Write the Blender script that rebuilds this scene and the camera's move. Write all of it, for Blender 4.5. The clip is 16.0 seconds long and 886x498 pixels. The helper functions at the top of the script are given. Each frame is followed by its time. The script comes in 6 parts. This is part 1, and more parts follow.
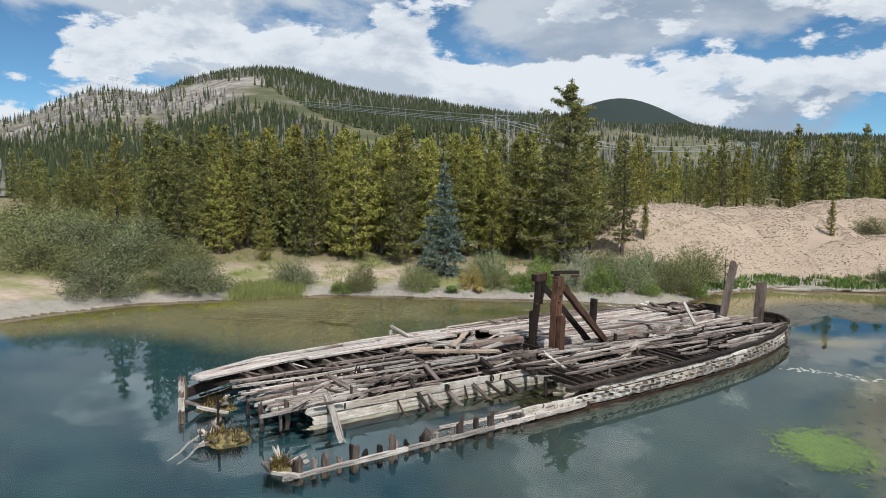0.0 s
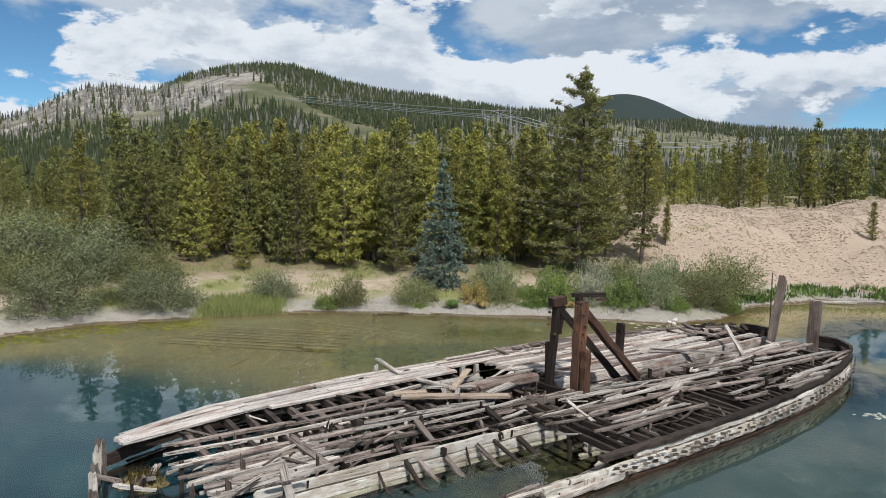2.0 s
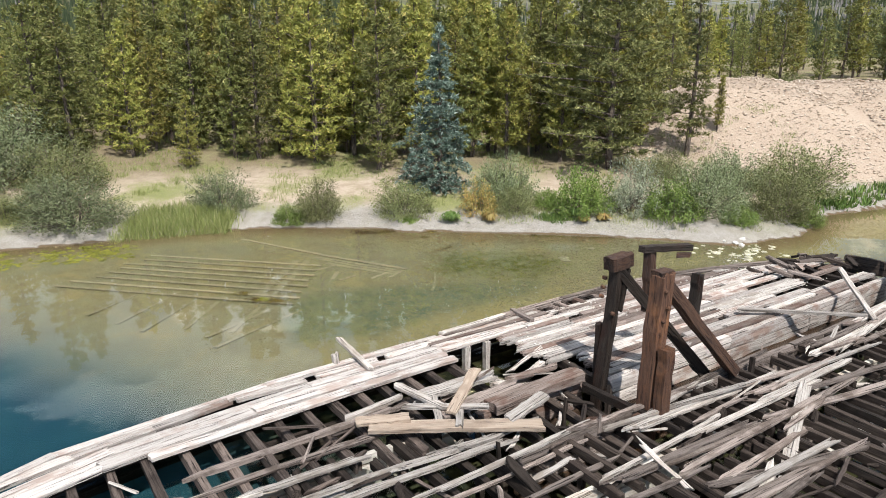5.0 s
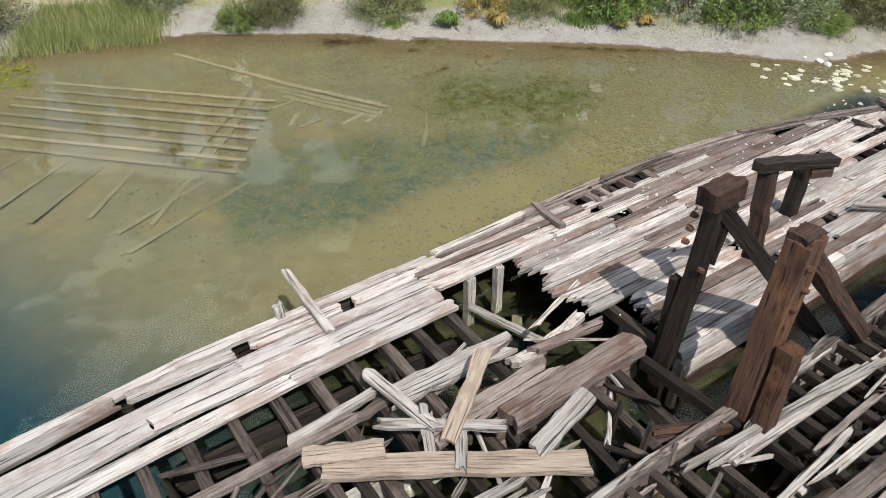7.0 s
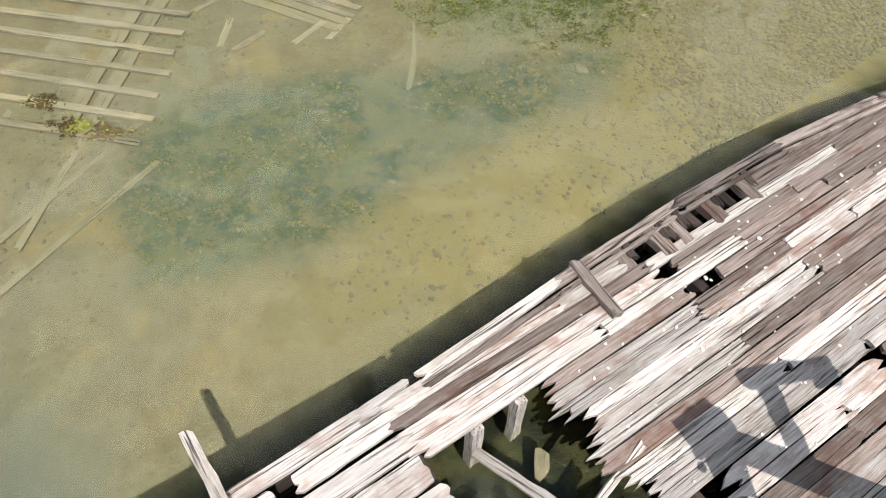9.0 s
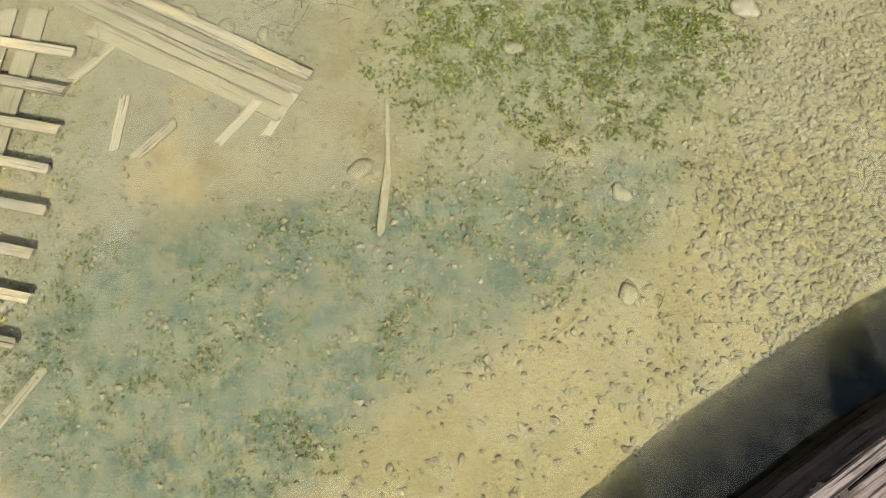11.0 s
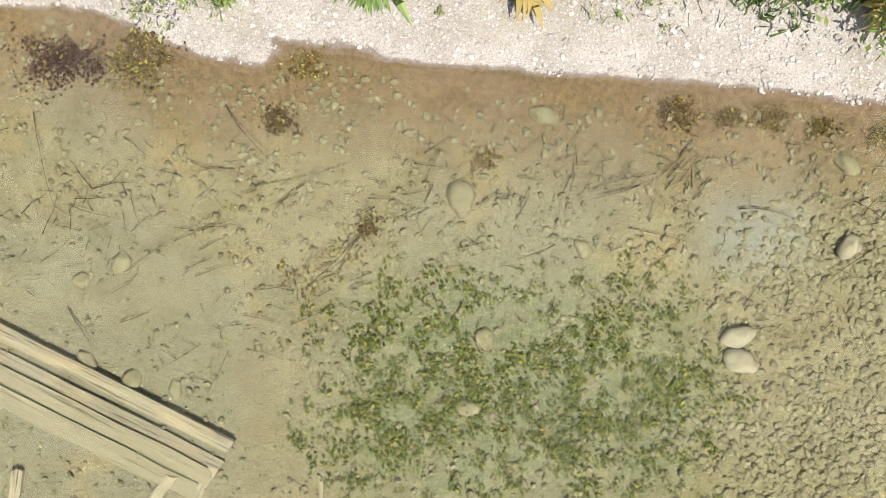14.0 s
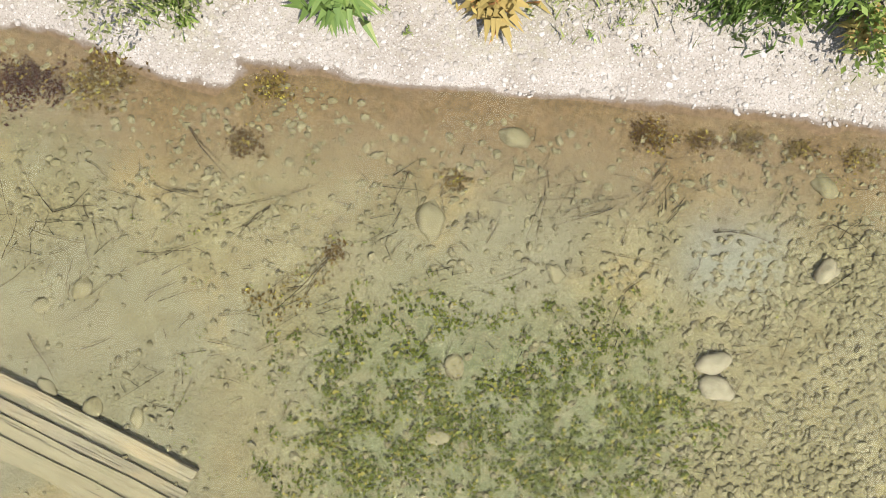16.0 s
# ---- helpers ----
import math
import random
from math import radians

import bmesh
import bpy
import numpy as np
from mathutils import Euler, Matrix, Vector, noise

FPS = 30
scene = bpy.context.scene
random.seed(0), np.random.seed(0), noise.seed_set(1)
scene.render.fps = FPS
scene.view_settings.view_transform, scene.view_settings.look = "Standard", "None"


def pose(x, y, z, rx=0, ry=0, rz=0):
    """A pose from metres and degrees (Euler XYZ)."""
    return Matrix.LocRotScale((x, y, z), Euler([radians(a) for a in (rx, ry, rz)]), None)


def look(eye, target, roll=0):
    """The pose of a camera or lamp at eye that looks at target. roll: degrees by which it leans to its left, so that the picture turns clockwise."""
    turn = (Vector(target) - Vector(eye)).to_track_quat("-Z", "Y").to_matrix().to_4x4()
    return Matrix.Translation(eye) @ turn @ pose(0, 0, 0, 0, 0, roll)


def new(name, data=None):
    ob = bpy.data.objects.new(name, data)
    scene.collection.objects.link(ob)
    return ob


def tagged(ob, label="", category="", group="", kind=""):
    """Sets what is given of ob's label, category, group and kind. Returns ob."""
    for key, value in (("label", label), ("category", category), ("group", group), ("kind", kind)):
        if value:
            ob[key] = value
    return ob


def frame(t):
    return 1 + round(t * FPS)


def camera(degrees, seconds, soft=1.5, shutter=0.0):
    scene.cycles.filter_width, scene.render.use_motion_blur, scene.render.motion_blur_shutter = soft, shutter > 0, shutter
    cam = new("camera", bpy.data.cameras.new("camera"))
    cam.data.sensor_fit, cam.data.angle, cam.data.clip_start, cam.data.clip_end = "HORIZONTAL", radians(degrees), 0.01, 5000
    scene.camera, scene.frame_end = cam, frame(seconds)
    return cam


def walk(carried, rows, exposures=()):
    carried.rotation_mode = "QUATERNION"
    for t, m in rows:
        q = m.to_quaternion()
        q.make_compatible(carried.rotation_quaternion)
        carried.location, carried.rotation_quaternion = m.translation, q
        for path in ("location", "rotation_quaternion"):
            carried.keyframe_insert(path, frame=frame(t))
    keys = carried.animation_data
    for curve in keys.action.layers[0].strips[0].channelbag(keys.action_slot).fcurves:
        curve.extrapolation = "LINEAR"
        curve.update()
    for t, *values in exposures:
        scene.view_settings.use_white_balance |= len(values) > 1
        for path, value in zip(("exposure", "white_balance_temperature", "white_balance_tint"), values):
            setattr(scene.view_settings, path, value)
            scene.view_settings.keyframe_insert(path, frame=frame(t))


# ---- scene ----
cam = camera(63.1, 16.0, soft=0.95)
PATH = [
    (0, (1.561, -1.984, 7.336), (1.458, 0.004, 7.141), 0.5),
    (0.5, (1.544, -0.756, 7.361), (1.439, 1.232, 7.167), 0.4),
    (1, (1.524, 0.571, 7.416), (1.418, 2.559, 7.224), 0.4),
    (1.5, (1.441, 2.013, 7.441), (1.335, 4.001, 7.247), 0.4),
    (2, (1.451, 3.452, 7.522), (1.343, 5.438, 7.317), 0.4),
    (2.5, (1.378, 4.892, 7.547), (1.272, 6.877, 7.323), 0.4),
    (3, (1.345, 6.409, 7.639), (1.237, 8.389, 7.378), 0.3),
    (3.5, (1.258, 7.884, 7.719), (1.153, 9.857, 7.41), 0.2),
    (4, (1.168, 9.439, 7.812), (1.065, 11.4, 7.435), 0.2),
    (4.5, (1.127, 11.11, 7.847), (1.024, 13.054, 7.386), 0.1),
    (5, (1.095, 12.734, 7.883), (0.993, 14.649, 7.315), 0.0),
    (5.2, (1.111, 13.357, 7.908), (1.007, 15.254, 7.285), -0.1),
    (7.3, (0.735, 20.143, 8.205), (0.667, 21.702, 6.953), 0.2),
    (7.5, (0.705, 20.782, 8.205), (0.64, 22.301, 6.903), 0.3),
    (8, (0.66, 22.367, 8.225), (0.597, 23.766, 6.797), 0.3),
    (8.2, (0.605, 22.983, 8.225), (0.552, 24.344, 6.76), 0.6),
    (10.3, (0.521, 30.314, 8.262), (0.484, 31.064, 6.408), 0.1),
    (10.5, (0.495, 31.007, 8.267), (0.463, 31.694, 6.389), 0.2),
    (11, (0.447, 32.753, 8.267), (0.424, 33.275, 6.337), 0.3),
    (11.5, (0.406, 34.534, 8.259), (0.391, 34.883, 6.29), 0.2),
    (12, (0.398, 36.166, 8.259), (0.384, 36.37, 6.27), -1.2),
    (12.5, (0.358, 37.477, 8.213), (0.351, 37.627, 6.218), -0.2),
    (13, (0.441, 38.363, 8.128), (0.436, 38.512, 6.133), 0.8),
    (13.5, (0.602, 38.848, 8.06), (0.596, 39.013, 6.066), 0.9),
    (14, (0.784, 39.117, 8.019), (0.781, 39.283, 6.026), 2.0),
    (14.5, (0.894, 39.289, 7.966), (0.894, 39.45, 5.972), 3.0),
    (15, (1.0, 39.339, 7.925), (0.997, 39.506, 5.932), 1.7),
    (15.5, (1.077, 39.376, 7.886), (1.076, 39.542, 5.893), 2.7),
    (16, (1.108, 39.355, 7.85), (1.108, 39.539, 5.858), 3.0),
]
walk(cam, [(t, look(eye, target, roll)) for t, eye, target, roll in PATH],
     exposures=((0, -0.15, 6120, 8), (3, -0.13, 6120, 8), (4, 0.04, 6120, 8), (4.6, 0.26, 6120, 8), (5.2, 0.38, 6120, 9), (7.5, 0.06, 6120, 9), (8.2, 0.18, 6120, 9), (10.4, 0.76, 6350, 10), (12, 0.76, 6400, 10), (16, 0.7, 6400, 11)))

# ---- light: midday sun from behind the camera, broken cumulus ----
SUN_AZ, SUN_EL = radians(156), radians(56)
world = bpy.data.worlds.new("sky")
scene.world = world
world.use_nodes = True
wn, wl = world.node_tree.nodes, world.node_tree.links
wn.clear()


def wnode(kind, **inputs):
    n = wn.new(kind)
    for k, v in inputs.items():
        n.inputs[k.replace("_", " ")].default_value = v
    return n


def wmath(op, a, b=None, clamp=False):
    n = wn.new("ShaderNodeMath")
    n.operation, n.use_clamp = op, clamp
    for i, v in enumerate((a, b)):
        if v is None:
            continue
        if isinstance(v, (int, float)):
            n.inputs[i].default_value = v
        else:
            wl.new(v, n.inputs[i])
    return n.outputs[0]


w_out = wn.new("ShaderNodeOutputWorld")
w_bg = wn.new("ShaderNodeBackground")
sky = wn.new("ShaderNodeTexSky")
sky.sky_type, sky.sun_disc = "NISHITA", False
sky.sun_elevation, sky.sun_rotation = SUN_EL, SUN_AZ
sky.altitude, sky.air_density, sky.dust_density, sky.ozone_density = 2900, 0.8, 0.1, 1.5
w_co = wn.new("ShaderNodeTexCoord")
w_sep = wn.new("ShaderNodeSeparateXYZ")
wl.new(w_co.outputs["Generated"], w_sep.inputs[0])
dx, dy, dz = w_sep.outputs
w_den = wmath("MAXIMUM", wmath("ABSOLUTE", dy), 0.15)
w_az, w_el = wmath("DIVIDE", dx, w_den), wmath("DIVIDE", dz, w_den)


def bank(az, el, wide, high, amount):
    """A soft lump of cloud (or, negative, a gap) round a direction."""
    fx = wmath("DIVIDE", wmath("SUBTRACT", w_az, az), wide)
    fy = wmath("DIVIDE", wmath("SUBTRACT", w_el, el), high)
    r2 = wmath("ADD", wmath("MULTIPLY", fx, fx), wmath("MULTIPLY", fy, fy))
    return wmath("MULTIPLY", wmath("POWER", 2.718, wmath("MULTIPLY", r2, -1.0)), amount)


def cloud_noise(shift, scale, detail, rough):
    mp = wn.new("ShaderNodeMapping")
    mp.inputs["Location"].default_value = shift
    mp.inputs["Scale"].default_value = (2.6, 2.6, 6.0)
    wl.new(w_co.outputs["Generated"], mp.inputs[0])
    n = wnode("ShaderNodeTexNoise", Scale=scale, Detail=detail, Roughness=rough, Distortion=0.1)
    wl.new(mp.outputs[0], n.inputs["Vector"])
    return n.outputs["Fac"]


def step(v, lo, hi):
    n = wn.new("ShaderNodeMapRange")
    n.interpolation_type = "SMOOTHSTEP"
    n.inputs["From Min"].default_value, n.inputs["From Max"].default_value = lo, hi
    wl.new(v, n.inputs["Value"])
    return n.outputs[0]


def layer(under, cover, white, grey, shade):
    c = wn.new("ShaderNodeMix")
    c.data_type = "RGBA"
    c.inputs["A"].default_value, c.inputs["B"].default_value = (*white, 1), (*grey, 1)
    wl.new(shade, c.inputs["Factor"])
    m = wn.new("ShaderNodeMix")
    m.data_type = "RGBA"
    wl.new(cover, m.inputs["Factor"])
    wl.new(under, m.inputs["A"])
    wl.new(c.outputs["Result"], m.inputs["B"])
    return m.outputs["Result"]


def total(first, lumps):
    for lump in lumps:
        first = wmath("ADD", first, bank(*lump))
    return first


w_blue = wn.new("ShaderNodeMix")
w_blue.data_type, w_blue.blend_type = "RGBA", "MULTIPLY"
w_blue.inputs["Factor"].default_value = 1.0
w_blue.inputs["B"].default_value = (1.6, 2.15, 2.2, 1)
wl.new(sky.outputs[0], w_blue.inputs["A"])
# high broken layer
high = total(cloud_noise((4.55, 0.3, 1.62), 1.35, 8.0, 0.55), ((-0.36, 0.21, 0.30, 0.09, 0.13), (0.25, 0.225, 0.30, 0.05, 0.16), (-0.085, 0.175, 0.06, 0.06, -0.16), (0.48, 0.17, 0.12, 0.05, -0.16),
                                                              (0.33, 0.15, 0.25, 0.03, -0.05), (-0.62, 0.09, 0.14, 0.05, -0.12), (0.0, 0.9, 1.5, 0.5, 0.03), (-0.42, 0.31, 0.26, 0.06, 0.32), (0.17, 0.43, 0.12, 0.09, 0.28), (-0.35, 0.45, 0.35, 0.1, 0.12)))
high = wmath("SUBTRACT", high, wmath("MULTIPLY", step(dz, 0.34, 0.6), 0.34))
high = wmath("SUBTRACT", high, wmath("MULTIPLY", step(wmath("MULTIPLY", dy, -1.0), -0.1, 0.4), 0.28))
sky_mix = layer(w_blue.outputs["Result"], wmath("MULTIPLY", step(high, 0.46, 0.58), 0.93), (13.4, 14.1, 14.9), (8.0, 9.2, 11.0), step(cloud_noise((4.55, 0.3, 1.80), 1.35, 7.0, 0.55), 0.44, 0.62))
# heaped cumulus along the hills
low = total(cloud_noise((1.3, 2.2, 0.4), 2.2, 12.0, 0.6), ((0.03, 0.115, 0.20, 0.042, 0.22), (0.17, 0.145, 0.08, 0.035, 0.16), (0.0, 0.5, 9.0, 0.22, -0.22), (0.34, 0.155, 0.03, 0.007, 0.16), (0.54, 0.14, 0.05, 0.02, 0.12), (-0.45, 0.18, 0.2, 0.04, 0.10)))
sky_mix = layer(sky_mix, step(low, 0.47, 0.52), (17.8, 18.0, 18.4), (11.6, 12.6, 14.0), step(cloud_noise((1.3, 2.2, 0.52), 2.2, 10.0, 0.62), 0.46, 0.66))
heads = total(cloud_noise((2.7, 0.9, 3.1), 1.9, 9.0, 0.58), ((-0.32, 0.36, 0.32, 0.07, 0.28), (0.15, 0.42, 0.10, 0.07, 0.24), (-0.45, 0.55, 0.3, 0.08, 0.2), (0.0, 0.0, 9.0, 0.25, -0.3), (0.0, 1.2, 9.0, 0.75, -0.3)))
sky_mix = layer(sky_mix, step(heads, 0.47, 0.55), (24.0, 24.4, 25.0), (14.0, 14.8, 16.0), step(cloud_noise((2.7, 0.9, 3.25), 1.9, 8.0, 0.6), 0.46, 0.64))
wl.new(sky_mix, w_bg.inputs["Color"])
w_bg.inputs["Strength"].default_value = 0.05
wl.new(w_bg.outputs[0], w_out.inputs[0])

sun = new("sun", bpy.data.lights.new("sun", "SUN"))
sun.data.energy, sun.data.angle, sun.data.color = 5.0, radians(0.53), (1.0, 0.95, 0.87)
to_sun = Vector((math.sin(SUN_AZ) * math.cos(SUN_EL), math.cos(SUN_AZ) * math.cos(SUN_EL), math.sin(SUN_EL)))
sun.matrix_world = look(to_sun * 60, (0, 0, 0))

# ---- materials ----


class Mat:
    """A small wrapper that keeps node set-ups short."""

    def __init__(self, name, rough=0.8, spec=0.3):
        self.m = bpy.data.materials.new(name)
        self.m.use_nodes = True
        self.n, self.l = self.m.node_tree.nodes, self.m.node_tree.links
        self.b = self.n["Principled BSDF"]
        self.b.inputs["Roughness"].default_value = rough
        self.b.inputs["Specular IOR Level"].default_value = spec
        self.info = None

    def put(self, sock, v):
        if isinstance(v, bpy.types.NodeSocket):
            self.l.new(v, sock)
        else:
            sock.default_value = v

    def coord(self, scale=(1, 1, 1), which="Object", spread=0.0):
        tc = self.n.new("ShaderNodeTexCoord")
        v = tc.outputs[which]
        if spread:
            add = self.n.new("ShaderNodeVectorMath")
            add.operation = "MULTIPLY_ADD"
            comb = self.n.new("ShaderNodeCombineXYZ")
            for i in range(3):
                self.l.new(self.random(), comb.inputs[i])
            self.l.new(comb.outputs[0], add.inputs[0])
            add.inputs[1].default_value = (spread, spread * 1.7, spread * 0.6)
            self.l.new(v, add.inputs[2])
            v = add.outputs[0]
        mp = self.n.new("ShaderNodeMapping")
        mp.inputs["Scale"].default_value = scale
        self.l.new(v, mp.inputs[0])
        return mp.outputs[0]

    def random(self):
        if not self.info:
            self.info = self.n.new("ShaderNodeObjectInfo")
        return self.info.outputs["Random"]

    def island(self):
        return self.n.new("ShaderNodeNewGeometry").outputs["Random Per Island"]

    def attr(self, name):
        a = self.n.new("ShaderNodeAttribute")
        a.attribute_name = name
        return a.outputs["Fac"]

    def noise(self, vec, scale, detail=4.0, rough=0.55, dist=0.0):
        t = self.n.new("ShaderNodeTexNoise")
        self.l.new(vec, t.inputs["Vector"])
        t.inputs["Scale"].default_value, t.inputs["Detail"].default_value = scale, detail
        t.inputs["Roughness"].default_value, t.inputs["Distortion"].default_value = rough, dist
        return t.outputs["Fac"]

    def cells(self, vec, scale, feature="F1"):
        t = self.n.new("ShaderNodeTexVoronoi")
        t.feature = feature
        self.l.new(vec, t.inputs["Vector"])
        t.inputs["Scale"].default_value = scale
        return t

    def math(self, op, a, b=0.0, clamp=False):
        t = self.n.new("ShaderNodeMath")
        t.operation, t.use_clamp = op, clamp
        self.put(t.inputs[0], a)
        self.put(t.inputs[1], b)
        return t.outputs[0]

    def span(self, v, lo, hi, a=0.0, b=1.0):
        t = self.n.new("ShaderNodeMapRange")
        t.interpolation_type = "SMOOTHSTEP"
        self.put(t.inputs["Value"], v)
        for k, x in zip(("From Min", "From Max", "To Min", "To Max"), (lo, hi, a, b)):
            t.inputs[k].default_value = x
        return t.outputs[0]

    def mix(self, f, a, b, blend="MIX"):
        t = self.n.new("ShaderNodeMix")
        t.data_type, t.blend_type = "RGBA", blend
        self.put(t.inputs["Factor"], f)
        for k, v in (("A", a), ("B", b)):
            self.put(t.inputs[k], (*v, 1) if isinstance(v, tuple) and len(v) == 3 else v)
        return t.outputs["Result"]

    def color(self, v):
        self.put(self.b.inputs["Base Color"], (*v, 1) if isinstance(v, tuple) else v)

    def rough(self, v):
        self.put(self.b.inputs["Roughness"], v)

    def bump(self, h, strength=0.5, dist=0.02):
        t = self.n.new("ShaderNodeBump")
        t.inputs["Strength"].default_value, t.inputs["Distance"].default_value = strength, dist
        self.l.new(h, t.inputs["Height"])
        self.l.new(t.outputs[0], self.b.inputs["Normal"])


def wood(name, light, mid, dark, crack=0.5, stain=None, tone=0.35, white=None, gloss=0.85, relief=0.9):
    """Weathered timber: grain along x, long splits, blotches and a tone for each piece."""
    m = Mat(name, gloss, 0.2)
    grain = m.noise(m.coord((0.9, 16.0, 16.0), spread=40.0), 2.0, 8.0, 0.68, 0.5)
    fine = m.noise(m.coord((1.4, 80.0, 80.0), spread=23.0), 1.6, 5.0, 0.65)
    split = m.noise(m.coord((0.55, 26.0, 26.0), spread=51.0), 1.5, 3.0, 0.5, 0.6)
    blotch = m.noise(m.coord((1, 1.6, 1.6), spread=31.0), 1.3, 6.0, 0.65)
    c = m.mix(m.span(grain, 0.36, 0.62), mid, light)
    c = m.mix(m.span(fine, 0.5, 0.74, 0, 0.5), c, tuple(0.45 * q + 0.55 * d for q, d in zip(mid, dark)))
    c = m.mix(m.span(grain, 0.36 + 0.05 * crack, 0.28, 0, 0.95), c, dark)
    c = m.mix(m.span(split, 0.37 + 0.04 * crack, 0.33, 0, 0.95), c, tuple(0.5 * d for d in dark))
    if stain:
        c = m.mix(m.span(blotch, 0.48, 0.66, 0, 0.8), c, stain)
    if white:
        c = m.mix(m.span(m.math("ADD", blotch, m.math("MULTIPLY", fine, -0.12)), 0.37, 0.53, 0, 0.9), c, white)
    k = m.span(m.random(), 0.0, 1.0, 1.0 - tone, 1.0 + tone * 0.5)
    hsv = m.n.new("ShaderNodeHueSaturation")
    m.l.new(k, hsv.inputs["Value"])
    hsv.inputs["Saturation"].default_value = 0.95
    m.l.new(c, hsv.inputs["Color"])
    m.color(hsv.outputs[0])
    m.bump(m.math("ADD", m.math("ADD", grain, m.math("MULTIPLY", fine, 0.5)), m.span(split, 0.34, 0.42, 0.0, 0.8)), relief, 0.03)
    return m.m


WOOD_DECK = wood("weathered_deck_wood", (0.618, 0.552, 0.497), (0.42, 0.348, 0.304), (0.0773, 0.0574, 0.0475), 1.2, (0.298, 0.182, 0.132), 0.38)
WOOD_STRIP = wood("sunbleached_side_planks", (0.634, 0.576, 0.528), (0.502, 0.431, 0.383), (0.114, 0.0836, 0.0704), 1.3, (0.387, 0.282, 0.229), 0.18)
WOOD_PALE = wood("bleached_wood", (0.605, 0.545, 0.491), (0.4, 0.34, 0.292), (0.0864, 0.067, 0.054), 1.5, (0.324, 0.265, 0.216), 0.35)
# darkest timber tone: joists, props, under-deck beams and much of the hull sides
WOOD_DARK = wood("near_black_wood", (0.0748, 0.0553, 0.0437), (0.0374, 0.0267, 0.021), (0.00998, 0.00691, 0.00525), 0.6, (0.0249, 0.0166, 0.0131), 0.5)
WOOD_GREY = wood("grey_beam_wood", (0.345, 0.279, 0.242), (0.211, 0.162, 0.134), (0.043, 0.0315, 0.0259), 1.5, (0.0957, 0.0676, 0.0518), 0.45)
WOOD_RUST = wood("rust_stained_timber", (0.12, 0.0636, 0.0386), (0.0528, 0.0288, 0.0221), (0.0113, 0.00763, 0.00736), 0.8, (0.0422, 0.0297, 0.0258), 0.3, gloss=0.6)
WOOD_TAR = wood("tarred_timber", (0.0462, 0.0344, 0.0269), (0.019, 0.013, 0.0101), (0.0042, 0.00336, 0.00294), 0.9, (0.0358, 0.0142, 0.0084), 0.3, gloss=0.6)
WOOD_ORANGE = wood("orange_rusty_timber", (0.15, 0.0766, 0.0439), (0.0748, 0.036, 0.0254), (0.012, 0.00901, 0.0088), 0.9, (0.224, 0.0946, 0.0391), 0.2, gloss=0.6)
WOOD_WHITE = wood("silt_whitened_wood", (0.62, 0.545, 0.46), (0.46, 0.36, 0.27), (0.085, 0.06, 0.046), 0.9, (0.36, 0.195, 0.11), 0.25, (0.74, 0.70, 0.625))
WOOD_FRESH = wood("pale_brown_board", (0.47, 0.37, 0.28), (0.37, 0.27, 0.20), (0.10, 0.07, 0.05), 0.3, (0.30, 0.22, 0.16), 0.15)
WOOD_WET = wood("sunken_silted_wood", (0.27, 0.235, 0.165), (0.21, 0.178, 0.122), (0.075, 0.058, 0.037), 0.3, (0.30, 0.235, 0.145), 0.2, relief=0.5)

WOOD_SILT = wood("silt_covered_boards", (0.207, 0.179, 0.115), (0.184, 0.156, 0.0994), (0.152, 0.129, 0.081), 0.1, (0.147, 0.138, 0.0828), 0.12, relief=0.25)
WOOD_BEAM = wood("dark_brown_beams", (0.178, 0.135, 0.113), (0.0857, 0.062, 0.05), (0.0157, 0.0113, 0.00876), 0.9, (0.0428, 0.0296, 0.0238), 0.5)
WOOD_BROWN = wood("brown_grey_planks", (0.30, 0.235, 0.20), (0.18, 0.13, 0.105), (0.035, 0.025, 0.02), 0.9, (0.15, 0.08, 0.055), 0.35)


def foliage(name, a, b, tip=None, rough=0.6, soft=0.12):
    """Leaves or needles that let some light through, each a little different."""
    m = Mat(name, rough, 0.25)
    c = m.mix(m.island(), a, b)
    big = m.noise(m.coord((1, 1, 1), spread=30.0), 0.9, 3.0)
    c = m.mix(m.span(big, 0.4, 0.65, 0.0, 0.4), c, tuple(x * 0.75 for x in a))
    if tip:
        c = m.mix(m.span(m.island(), 0.86, 0.95), c, tip)
    hsv = m.n.new("ShaderNodeHueSaturation")
    m.l.new(m.span(m.random(), 0, 1, 0.78, 1.2), hsv.inputs["Value"])
    m.l.new(m.span(m.random(), 0, 1, 0.491, 0.508), hsv.inputs["Hue"])
    m.l.new(c, hsv.inputs["Color"])
    m.color(hsv.outputs[0])
    tr = m.n.new("ShaderNodeBsdfTranslucent")
    m.l.new(hsv.outputs[0], tr.inputs["Color"])
    mx = m.n.new("ShaderNodeMixShader")
    mx.inputs[0].default_value = soft
    m.l.new(m.b.outputs[0], mx.inputs[1])
    m.l.new(tr.outputs[0], mx.inputs[2])
    m.l.new(mx.outputs[0], m.n["Material Output"].inputs[0])
    return m.m


